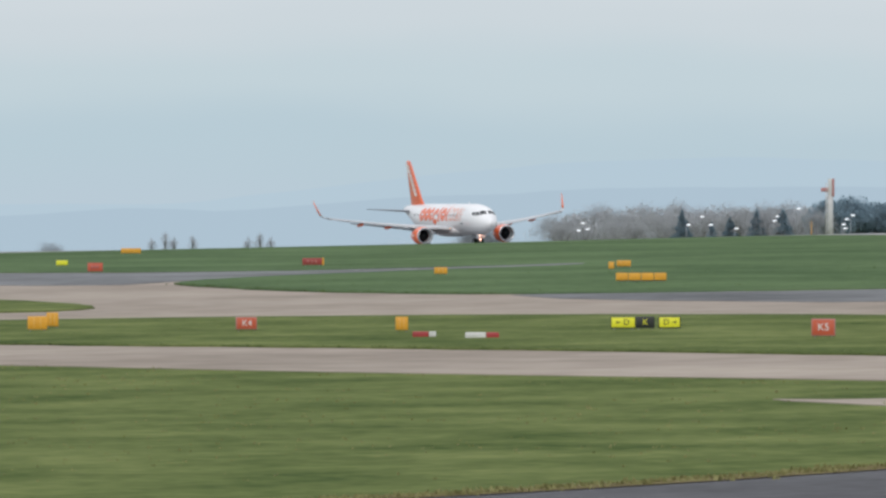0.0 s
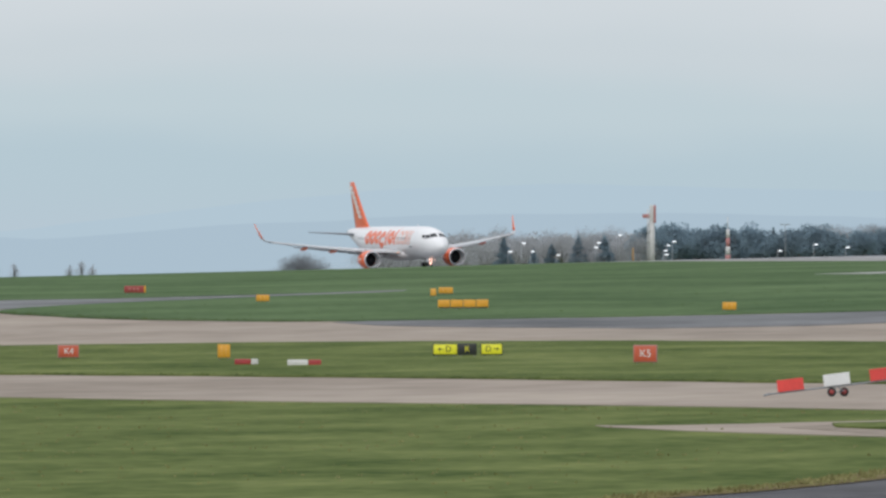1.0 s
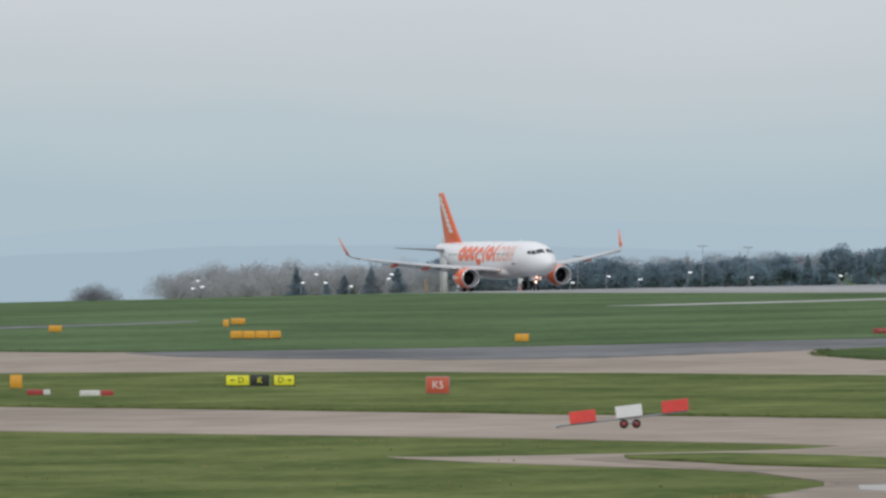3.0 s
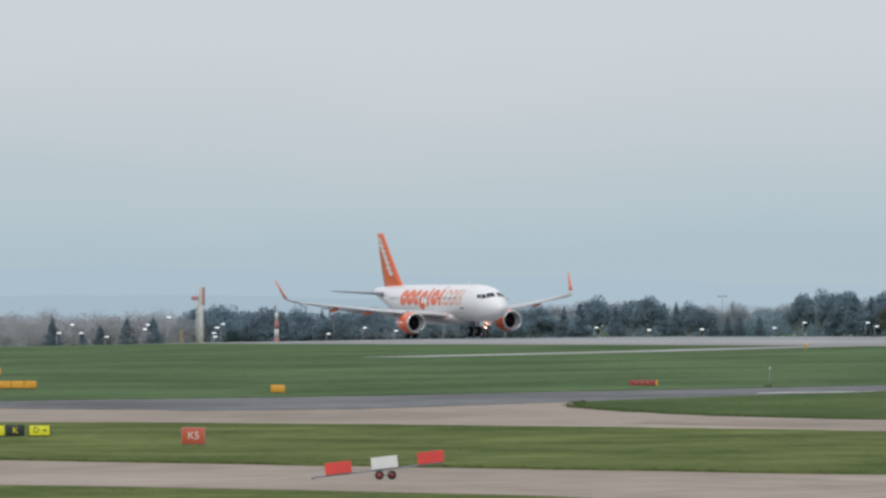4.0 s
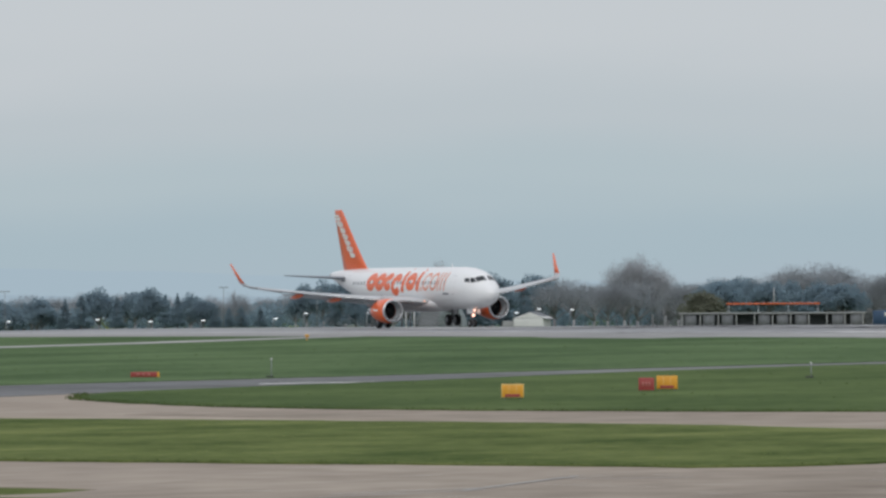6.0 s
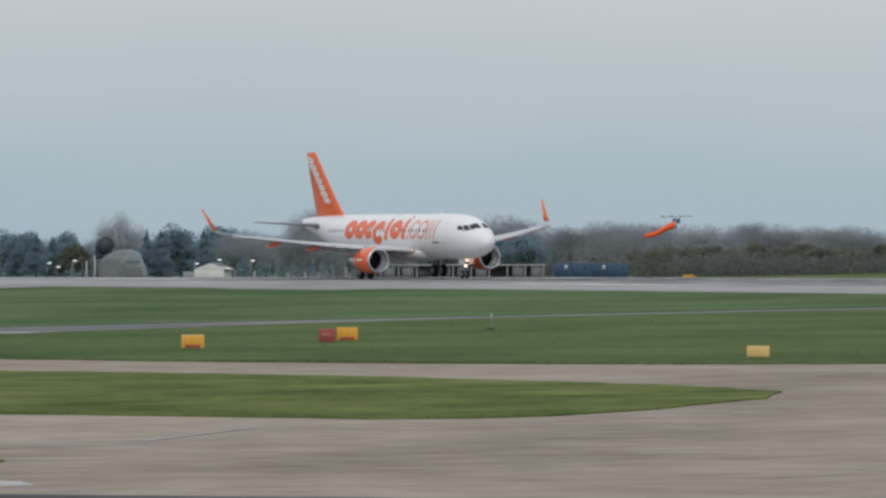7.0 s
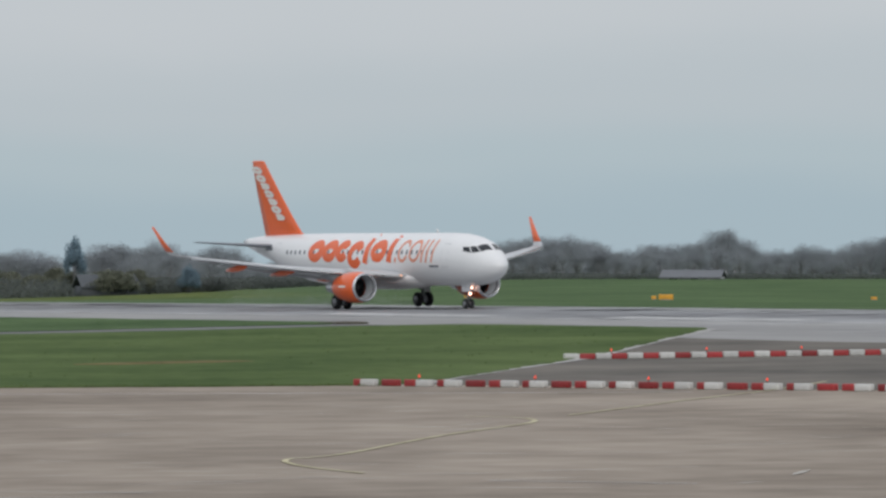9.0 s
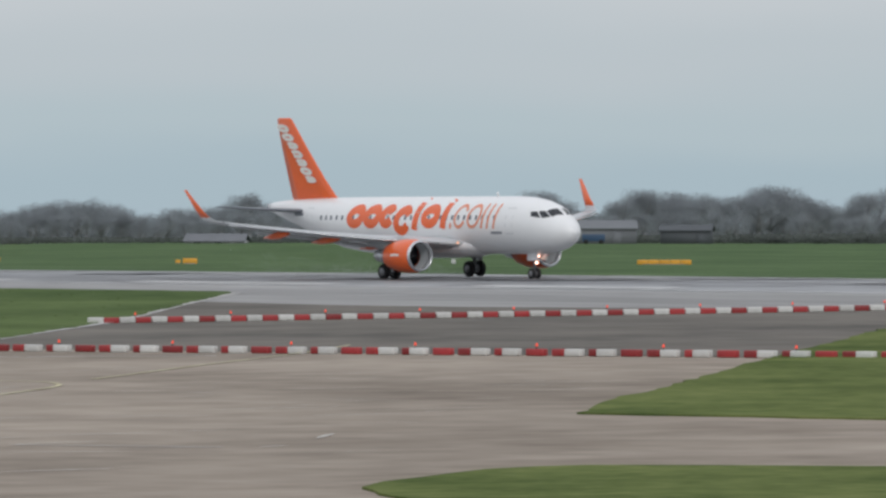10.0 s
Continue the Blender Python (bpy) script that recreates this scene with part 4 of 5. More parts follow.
def lettering(text, size, material, parent, x, z, y):
    cu = bpy.data.curves.new("lettering", "FONT")
    cu.body, cu.size, cu.align_x, cu.align_y, cu.extrude = text, size, "CENTER", "CENTER", 0.006
    ob = new("lettering", cu)
    ob.data.materials.append(material)
    ob.parent = parent
    ob.matrix_basis = pose(x, y, z, 90, 0, 0)
    return tagged(ob, "painted sign lettering")


def arrow(parent, x, z, y, way, material):
    bm = bmesh.new()
    box(bm, (x, y, z), (0.20, 0.008, 0.035))
    a = [bm.verts.new((x + way * 0.15, yy, z)) for yy in (y - 0.004, y + 0.004)]
    b = [bm.verts.new((x + way * 0.05, yy, z + 0.09)) for yy in (y - 0.004, y + 0.004)]
    c = [bm.verts.new((x + way * 0.05, yy, z - 0.09)) for yy in (y - 0.004, y + 0.004)]
    for q in ((a[0], b[0], c[0]), (a[1], c[1], b[1]), (a[0], a[1], b[1], b[0]), (b[0], b[1], c[1], c[0]), (c[0], c[1], a[1], a[0])):
        bm.faces.new(q)
    part("arrow", bm, material, parent, "arrow on the sign face", smooth=False)


def sign_body(ob, w, h, face, case, depth=0.24, legs=0.10, x=0.0):
    part("casing", solid((x, 0, legs + (h - legs) / 2), (w, depth, h - legs), 0.02), case, ob, "weathered sign casing")
    part("face", solid((x, -depth / 2 - 0.008, legs + (h - legs) / 2), (w - 0.09, 0.016, h - legs - 0.09), 0.006), face, ob)
    for k in (-0.36, 0.36):
        part("leg", rod((x + k * w, 0, -0.05), (x + k * w, 0, legs + 0.02), 0.025), POST_GREY, ob)


def place(name, x, y, label, category, turn=0.0, group=""):
    return thing(name, x, y, ground_z(x, y) + 0.11, label, category, facing(x, y, turn), group)


k5 = place("holding_sign", -394.2, 153.2, "red holding position sign reading K5 in a dark frame", "sign", -6, "taxiway signs")
sign_body(k5, 1.16, 0.94, SIGN_RED, MAST_RED, 0.28)
lettering("K5", 0.50, BOARD_WHITE, k5, 0.02, 0.52, -0.165)
k4 = place("holding_sign", -437, 137, "red holding position sign reading K4", "sign", 4, "taxiway signs")
sign_body(k4, 1.11, 0.76, SIGN_RED, MAST_RED, 0.28)
lettering("K4", 0.46, BOARD_WHITE, k4, 0.02, 0.43, -0.165)
row = place("guidance_sign", -418.6, 152.9, "row of yellow and black taxiway guidance signs lettered D, K, D", "sign", 0, "taxiway signs")
for x, w, face, text, way in ((-1.22, 1.29, SIGN_YELLOW, "D", -1), (-0.07, 0.96, SIGN_BLACK, "K", 0), (1.18, 1.14, SIGN_YELLOW, "D", 1)):
    sign_body(row, w, 0.70, face, SIGN_BLACK, 0.2, x=x)
    ink = SIGN_YELLOW if way == 0 else SIGN_BLACK
    lettering(text, 0.42, ink, row, x - way * 0.17, 0.40, -0.125)
    if way:
        arrow(row, x + way * 0.22, 0.40, -0.122, way, ink)
for x, y, w, h, m, lab in ((-447.9, 128.6, 1.04, 0.82, YELLOW, "yellow airfield sign seen from behind"), (-454.3, 131.3, 0.65, 0.87, YELLOW, "narrow yellow airfield sign seen from behind"), (-426.8, 142.3, 0.65, 0.80, YELLOW, "narrow yellow sign casing on two legs"),
                           (-597.7, 202.3, 0.95, 0.58, YELLOW, "yellow sign casing seen from behind"), (-517.1, 206.8, 0.9, 0.60, YELLOW, "yellow sign casing seen from behind"), (-613.9, 222.4, 1.07, 0.56, YELLOW, "yellow sign casing seen from behind"),
                           (-603.9, 217.8, 0.42, 0.63, YELLOW, "narrow yellow sign casing"), (-801.9, 239.7, 1.92, 0.60, YELLOW, "long yellow sign casing"), (-695.3, 201.8, 0.95, 0.52, SIGN_YELLOW, "small yellow guidance sign"),
                           (-440.9, 231.4, 1.21, 0.88, YELLOW, "yellow sign casing beside a red sign"), (-382.0, 224.3, 1.16, 0.70, PALE_YELLOW, "faded pale yellow sign casing"), (-430.7, 216.3, 1.26, 0.88, YELLOW, "yellow sign casing with a pale frame")):
    s = place("airfield_sign", x, y, lab, "sign", 0, "sign casings")
    sign_body(s, w, h, m, PALE_YELLOW if "pale" in lab else m, 0.3, 0.12)
    # A dull red block, proud of the face, imitates the shaded opening below.
    if "beside" in lab or "frame" in lab:
        part("recess", solid((0, -0.165, 0.24), (w * 0.66, 0.03, 0.16), 0.01), SIGN_RED_DULL, s, "dull red panel standing in for the dark opening")
    for k in (-0.17, 0.17):
        part("seam", solid((k * w, -0.17, 0.12 + (h - 0.12) / 2), (0.02, 0.012, h - 0.24)), PALE_YELLOW, s)
for x, y, w, h, lab in ((-664.4, 213.9, 1.6, 0.62, "dull red runway sign with a yellow end"), (-517.1, 232.6, 1.75, 0.42, "low dull red runway sign with a yellow end"), (-653.2, 192.3, 1.20, 0.76, "red holding position sign"), (-440.6, 229.9, 0.91, 0.81, "dull red sign beside a yellow casing")):
    s = place("runway_sign", x, y, lab, "sign", 0, "red signs")
    sign_body(s, w, h, SIGN_RED if "holding" in lab else SIGN_RED_DULL, SIGN_RED_DULL, 0.26, 0.08)
    for j in range(3):
        part("text_bar", solid((-w * 0.22 + j * w * 0.2, -0.155, 0.08 + (h - 0.08) / 2), (w * 0.13, 0.008, h * 0.32)), SIGN_FADED, s)
    if "yellow end" in lab:
        part("end_cap", solid((w / 2 + 0.07, 0, 0.08 + (h - 0.08) / 2), (0.14, 0.3, h - 0.06), 0.02), YELLOW, s, "yellow end cap")
bank = place("sign_row", -548.6, 200.0, "long low row of four yellow sign casings", "sign", 0, "sign casings")
for i in range(4):
    x = -1.3 + i * 0.865
    part("casing", solid((x, 0, 0.40), (0.82, 0.3, 0.50), 0.03), YELLOW, bank)
    part("leg", rod((x, 0, -0.05), (x, 0, 0.2), 0.03), POST_GREY, bank)
part("underframe", solid((0, 0.02, 0.13), (3.3, 0.16, 0.06)), POST_GREY, bank)


def barrier(x, y, parts, turn, beacon=0):
    """A low run of red and white barrier blocks: widths with r or w."""
    total = sum(w for w, _ in parts)
    ob = place("barrier", x, y, "low red and white airfield barrier block" + (" with a red lamp" if beacon else ""), "barrier", turn, "taxiway barriers")
    ob.location.z -= 0.07
    at = -total / 2
    for w, c in parts:
        bm = solid((at + w / 2, 0, 0.17), (w - 0.02, 0.34, 0.34), 0.05)
        part("block", bm, BAR_RED if c == "r" else BAR_WHITE, ob, "red block" if c == "r" else "white block")
        at += w
    if beacon:
        part("beacon_stem", rod((0, 0, 0.33), (0, 0, 0.46), 0.03), SIGN_BLACK, ob)
        part("beacon", turned((0, 0, 0.45), (0, 0, 0.60), [(0, 0.06), (0.6, 0.055), (1, 0.02)], 10), BEACON_RED, ob, "lit red beacon")
    return ob


barrier(-416.0, 139.9, [(0.84, "r"), (0.38, "w")], 0)
barrier(-411.3, 141.4, [(1.06, "w"), (0.66, "r")], 0)


def barrier_line(a, b, pattern, beacons, gap):
    a, b = Vector(a), Vector(b)
    d = (b - a).normalized()
    total = (b - a).length
    at, i = 0.0, 0
    while at < total:
        seg = pattern[i % len(pattern)]
        w = sum(q for q, _ in seg)
        p = a + d * (at + w / 2)
        face = facing(p.x, p.y)
        barrier(p.x, p.y, seg, math.degrees(math.atan2(d.y, d.x)) - face, i % beacons == beacons // 2)
        at += w + gap
        i += 1


barrier_line((-360.0, 235.9), (-300.0, 251.8), [[(0.45, "r"), (1.0, "w")], [(1.1, "r")], [(0.75, "r"), (1.0, "w")]], 4, 0.42)
barrier_line((-400.2, 276.3), (-376, 331), [[(0.9, "w"), (0.9, "r")]], 3, 0.03)

# the sign trailer on the near taxiway
trailer = thing("sign_trailer", -336.3, 139.2, ground_z(-336.3, 139.2) + 0.03, "three-board trailer, red, white and red boards on a tilted drawbar", "trailer", facing(-336.2, 139.4))
tilt = 0.115
part("drawbar", rod((-2.75, 0, 0.10), (2.6, 0, 0.10 + 5.35 * tilt), 0.04), POST_GREY, trailer, "grey drawbar")
part("coupling", rod((-2.95, 0, 0.05), (-2.7, 0, 0.12), 0.05), POST_GREY, trailer)
for x, m in ((-1.82, BOARD_RED), (0.13, BOARD_WHITE), (2.08, BOARD_RED)):
    z = 0.10 + (x + 2.75) * tilt + 0.03
    bm = bmesh.new()
    box(bm, (0, 0, 0), (1.12, 0.06, 0.50), 0.015)
    bmesh.ops.rotate(bm, verts=bm.verts, cent=(0, 0, 0), matrix=Matrix.Rotation(-math.atan(tilt), 3, "Y"))
    bmesh.ops.translate(bm, verts=bm.verts, vec=(x, -0.08, z + 0.26))
    part("board", bm, m, trailer, "red board" if m is BOARD_RED else "white board", smooth=False)
    for k in (-0.3, 0.3):
        part("bracket", rod((x + k, -0.02, z + k * tilt - 0.06), (x + k, -0.03, z + k * tilt + 0.38), 0.02), POST_GREY, trailer)
part("axle", rod((-0.02, -0.2, 0.19), (0.42, 0.2, 0.19), 0.03), POST_GREY, trailer)
for x, y in ((-0.08, -0.18), (0.45, 0.16)):
    t = part("tyre", turned((x, y - 0.07, 0.19), (x, y + 0.07, 0.19), [(0, 0.12), (0.1, 0.17), (0.5, 0.19), (0.9, 0.17), (1, 0.12)], 20), RUBBER, trailer, "black tyre")
    part("rim", turned((x, y - 0.08, 0.19), (x, y + 0.08, 0.19), [(0, 0.10), (1, 0.10)], 14), SIGN_RED_DULL, t, "red wheel rim")
    part("axle_stay", rod((x, 0, 0.2), (0.15, 0, 0.44), 0.025), POST_GREY, trailer)

# small posts, lamps and markers
for x, y, h in ((-509.1, 238.1, 1.14), (-464.2, 253.6, 0.85)):
    p = place("marker_post", x, y, "slim white marker post in the grass", "post", 0, "marker posts")
    part("stem", rod((0, 0, -0.05), (0, 0, h), 0.03, 0.025), POST_GREY, p, "grey stem")
    part("cap", turned((0, 0, h), (0, 0, h + 0.12), [(0, 0.07), (0.6, 0.07), (1, 0.03)], 10), MAST_WHITE, p)
    part("foot", solid((-0.1, 0, 0.03), (0.5, 0.3, 0.14), 0.03), SIGN_BLACK, p)
for x, y in ((-677.1, 320.1),):
    p = place("edge_light", x, y, "small orange runway edge light", "light", 0, "edge lights")
    part("stem", rod((0, 0, -0.05), (0, 0, 0.25), 0.05), YELLOW, p)
    part("lens", turned((0, 0, 0.25), (0, 0, 0.5), [(0, 0.16), (0.5, 0.2), (1, 0.06)], 12), YELLOW, p)

# ---- beyond the runway: hills, woods, trees ----


def hills(name, d, tops, material, label):
    """A far ridge: bearings and elevations of its crest."""
    verts, faces = [], []
    azs = np.linspace(8, 52, 221)
    for i, a in enumerate(azs):
        e = float(np.interp(a, [p[0] for p in tops], [p[1] for p in tops])) + 0.012 * noise.noise((a * 1.7, 3, d * 0.01)) + 0.006 * noise.noise((a * 6.0, 5, 1))
        for k, (dd, ee) in enumerate(((d, -2.2), (d, e - 0.09), (d + 60, e - 0.03), (d + 180, e), (d + 400, e - 0.1))):
            verts.append(bearing(a, dd, math.tan(radians(ee)) * dd))
    for i in range(len(azs) - 1):
        for k in range(4):
            q = i * 5 + k
            faces.append((q, q + 5, q + 6, q + 1))
    me = bpy.data.meshes.new(name)
    me.from_pydata(verts, [], faces)
    me.materials.append(material)
    for p in me.polygons:
        p.use_smooth = True
    return tagged(new(name, me), label, "hill", kind="structure")


# Backdrop ridges: haze is in their emission colour, sunlight has no effect.
hills("backdrop_far", 4100, [(8, -0.10), (16.2, -0.07), (16.9, -0.08), (17.87, 0.03), (19.0, 0.15), (19.53, 0.193), (20.65, 0.227), (21.7, 0.192), (23.5, 0.15), (25.2, 0.10), (27.5, 0.04), (31, -0.05), (52, -0.05)], HILL_GLOW, "far hills, self-lit in haze blue")
hills("backdrop_near", 3300, [(8, -0.22), (15.5, -0.17), (16.6, -0.10), (17.3, -0.12), (18.4, -0.04), (19.8, 0.02), (21.5, 0.03), (23, -0.02), (26, -0.06), (30, -0.12), (52, -0.12)], HILL_NEAR_GLOW, "lower hills, self-lit in haze blue-grey")


def flakes(rng, spots, size, count, lean=0.0):
    """Small leaf or twig triangles in a set of ellipsoids: (centre, radii)."""
    w = np.array([r[0] * r[1] * r[2] for _, r in spots]) ** 0.72
    pick = rng.choice(len(spots), count, p=w / w.sum())
    c = np.array([s[0] for s in spots])[pick]
    r = np.array([s[1] for s in spots])[pick]
    v = rng.normal(size=(count, 3))
    v /= np.linalg.norm(v, axis=1)[:, None]
    p = c + v * r * (rng.random((count, 1)) ** 0.45)
    a = rng.normal(size=(count, 3)) * (1, 1, 1)
    a /= np.linalg.norm(a, axis=1)[:, None]
    b = np.cross(a, rng.normal(size=(count, 3)))
    b /= np.linalg.norm(b, axis=1)[:, None]
    s = size * (0.6 + 0.8 * rng.random((count, 1)))
    q = np.stack([p - a * s, p + a * s, p + b * s * (0.8 if lean == 0 else lean)], 1)
    back = (np.cross(q[:, 1] - q[:, 0], q[:, 2] - q[:, 0]) * v).sum(1) < 0
    q[back] = q[back][:, ::-1]
    return q.reshape(-1, 3), v


def flake_mesh(name, q, out, material, heart=None):
    """Leaves whose shading turns with their clump, and with the whole crown round its heart."""
    me = bpy.data.meshes.new(name)
    n = len(q) // 3
    me.from_pydata(q.tolist(), [], np.arange(n * 3).reshape(-1, 3).tolist())
    me.materials.append(material)
    if heart is not None:
        w = q[::3] - np.array(heart)
        out = 0.5 * out + w / np.linalg.norm(w, axis=1)[:, None]
    out = out + np.array((0, 0, 0.25))
    out = out / np.linalg.norm(out, axis=1)[:, None]
    for p in me.polygons:
        p.use_smooth = True
    me.normals_split_custom_set(np.repeat(out, 3, axis=0).tolist())
    return me


def crown_spots(rng, h, w, n, kind):
    spots = []
    for _ in range(n):
        if kind == "conifer":
            t = rng.random() ** 0.8
            r = w * 0.5 * (1.02 - t) ** 0.8
            a = rng.random() * 6.283
            spots.append(((r * 0.55 * math.cos(a), r * 0.55 * math.sin(a), h * (0.08 + 0.88 * t)), (max(r * 0.6, 0.25), max(r * 0.6, 0.25), h * 0.05)))
        elif kind == "poplar":
            t = rng.random()
            r = w * 0.5 * (0.35 + 0.9 * math.sin(3.14 * min(t + 0.1, 1.0)))
            a = rng.random() * 6.283
            spots.append(((r * 0.5 * math.cos(a), r * 0.5 * math.sin(a), h * (0.2 + 0.74 * t)), (r * 0.45, r * 0.45, h * 0.1)))
        else:
            a, t = rng.random() * 6.283, rng.random()
            el = rng.random() * 1.35
            rr = w * 0.5 * (0.35 + 0.5 * rng.random())
            spots.append(((rr * math.cos(a) * math.cos(el), rr * math.sin(a) * math.cos(el), h * 0.50 + h * 0.40 * math.sin(el) * (0.5 + 0.5 * t)), (w * 0.15 + rng.random() * w * 0.07, w * 0.15 + rng.random() * w * 0.07, h * 0.10 + rng.random() * h * 0.05)))
    return spots


def tree_model(kind, h, w, material, label, seed, count=2400, size=0.24):
    rng = np.random.default_rng(seed)
    ob = thing("tree", 0, -3000, 0, label, "tree", group="far trees")
    bm = bmesh.new()
    top = h * (0.9 if kind in ("conifer", "poplar") else 0.62)
    tube(bm, (0, 0, -0.6), (0.1, 0, h * 0.3), h * 0.028, h * 0.02, 8)
    tube(bm, (0.1, 0, h * 0.3), (0.0, 0.1, top), h * 0.02, h * 0.006, 8)
    part("trunk", bm, BARK_HAZED, ob, "trunk paled for haze")
    spots = crown_spots(rng, h, w, 46 if kind != "conifer" else 60, kind)
    limbs = bmesh.new()
    for c, r in spots[:16]:
        z0 = max(h * 0.22, c[2] * (0.95 if kind == "conifer" else 0.55))
        tube(limbs, (0, 0, min(z0, top)), c, h * 0.010, h * 0.003, 5)
    part("branchwork", limbs, BARK_HAZED, ob, "bare branchwork")
    q, out = flakes(rng, spots, size, count, 0.25 if kind in ("bare", "poplar") else 0)
    crown = new("crown", flake_mesh("crown", q, out, material, (0, 0, h * 0.45)))
    crown.parent = ob
    return ob


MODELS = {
    "bare": [tree_model("bare", 11, 10.5, TWIG_HAZE_GREY, "bare broadleaf tree with twigs greyed for haze", s, 6000, 0.22) for s in (1, 2, 3)],
    "pale": [tree_model("bare", 10, 9, TWIG_HAZE_PALE, "bare winter tree with twigs paled for haze", s, 4200, 0.20) for s in (4, 5)],
    "poplar": [tree_model("poplar", 15, 5.5, TWIG_HAZE_PALE, "tall bare poplar with twigs paled for haze", s, 1900, 0.26) for s in (6, 7)],
    "dark": [tree_model("round", 10, 8.5, LEAF_HAZE_BLUE, "dense evergreen tree, distance haze in its leaf colour", s, 6000, 0.24) for s in (8, 9, 10)],
    "conifer": [tree_model("conifer", 9, 6, LEAF_HAZE_BLUE, "conical conifer tree, distance haze in its leaf colour", s, 5000, 0.21) for s in (11, 12)],
    "spring": [tree_model("round", 7, 7, LEAF_SPRING, "yellow-green tree in new leaf", s, 4400, 0.23) for s in (13, 14)],
}
COUNT = {k: 0 for k in MODELS}
ROLL = random.Random(5)


def plant(kind, az, d, top_el, width=1.0, sunk=1.8):
    """Stand a tree on the ground at a bearing, tall enough to reach an elevation."""
    m = MODELS[kind][COUNT[kind] % len(MODELS[kind])]
    COUNT[kind] += 1
    p = on_ground(az, d) - Vector((0, 0, 0 if kind in ("conifer", "poplar") else sunk))
    h0 = {"bare": 9.7, "pale": 9.5, "poplar": 15.0, "dark": 9.3, "conifer": 9.2, "spring": 6.7}[kind]
    s = max((math.tan(radians(top_el)) * d - p.z) / h0, 0.25)
    t = copy_thing(m, Matrix.Identity(4))
    t.matrix_basis = Matrix.Translation(p - Vector((0, 0, 0.2))) @ Matrix.Rotation(ROLL.random() * 6.28, 4, "Z") @ Matrix.Diagonal((s * width, s * width, s, 1))
    return t


def pick(kind):
    return "conifer" if kind == "dark" and ROLL.random() < 0.4 else kind


def belt(kind, a0, a1, d, tops, step, jitter=0.03, width=1.0):
    a = a0
    while a < a1:
        e = float(np.interp(a, [q[0] for q in tops], [q[1] for q in tops]))
        plant(pick(kind), a, d * (0.96 + 0.08 * ROLL.random()), e + jitter * (ROLL.random() - 0.6), width * (0.85 + 0.4 * ROLL.random()))
        a += step * (0.7 + 0.6 * ROLL.random())


belt("pale", 19.45, 21.3, 1650, [(19.4, -0.16), (19.7, -0.05), (20.6, -0.06), (21.3, -0.05)], 0.13)
belt("pale", 19.5, 21.3, 1560, [(19.4, -0.2), (20.2, -0.13), (21.3, -0.10)], 0.17)
for az, e in ((20.30, -0.10), (20.62, -0.15), (20.80, -0.10), (20.97, -0.09), (20.50, -0.19)):
    plant("conifer", az, 1500, e)
belt("dark", 21.28, 23.6, 1600, [(21.3, -0.05), (21.6, -0.07), (22.0, -0.06), (22.6, -0.09), (23.2, -0.08), (23.6, -0.06)], 0.105, 0.025)
belt("bare", 22.4, 26.6, 1700, [(22.4, -0.07), (23.4, -0.05), (23.5, -0.02), (24.7, -0.05), (25.2, -0.03), (26.6, 0.03)], 0.14, 0.04)
belt("dark", 23.7, 25.0, 1550, [(23.6, -0.06), (23.85, 0.02), (24.0, -0.01), (24.25, 0.02), (24.45, 0.0), (24.7, -0.09), (25.0, -0.10)], 0.10, 0.02)
belt("dark", 25.30, 25.85, 1500, [(25.3, 0.03), (25.4, 0.055), (25.6, 0.06), (25.85, 0.03)], 0.09, 0.02)
belt("dark", 26.36, 26.62, 1500, [(26.36, 0.09), (26.5, 0.11), (26.62, 0.03)], 0.08, 0.02)
belt("bare", 26.95, 27.5, 1520, [(26.9, 0.05), (27.1, 0.03), (27.5, 0.03)], 0.12, 0.02)
belt("dark", 26.74, 26.93, 1520, [(26.70, 0.09), (26.8, 0.12), (26.93, 0.05)], 0.08, 0.02, 0.8)
plant("spring", 25.88, 1440, -0.03, 0.9)
for az, e in ((26.08, 0.15), (26.18, 0.20), (26.28, 0.14), (27.36, 0.18), (27.44, 0.25), (27.52, 0.24), (27.60, 0.20), (27.68, 0.13)):
    plant("pale", az, 1650, e, 0.62)
for az, e in ((26.7, 0.02), (27.15, 0.05), (22.9, -0.01), (23.25, 0.0), (24.82, 0.02)):
    plant("poplar", az, 1700, e, 0.8)
plant("spring", 27.93, 1420, -0.005, 1.0)
belt("dark", 27.98, 28.9, 1500, [(27.9, 0.04), (28.1, 0.05), (28.4, 0.04), (28.9, 0.03)], 0.11, 0.02)
belt("bare", 27.7, 31.3, 1640, [(27.7, 0.02), (28.3, 0.05), (28.6, 0.12), (28.73, 0.15), (28.95, 0.07), (29.3, 0.09), (29.7, 0.08), (30.1, 0.06), (30.4, 0.09), (30.8, 0.06), (31.05, 0.09), (31.3, 0.01)], 0.10, 0.03)
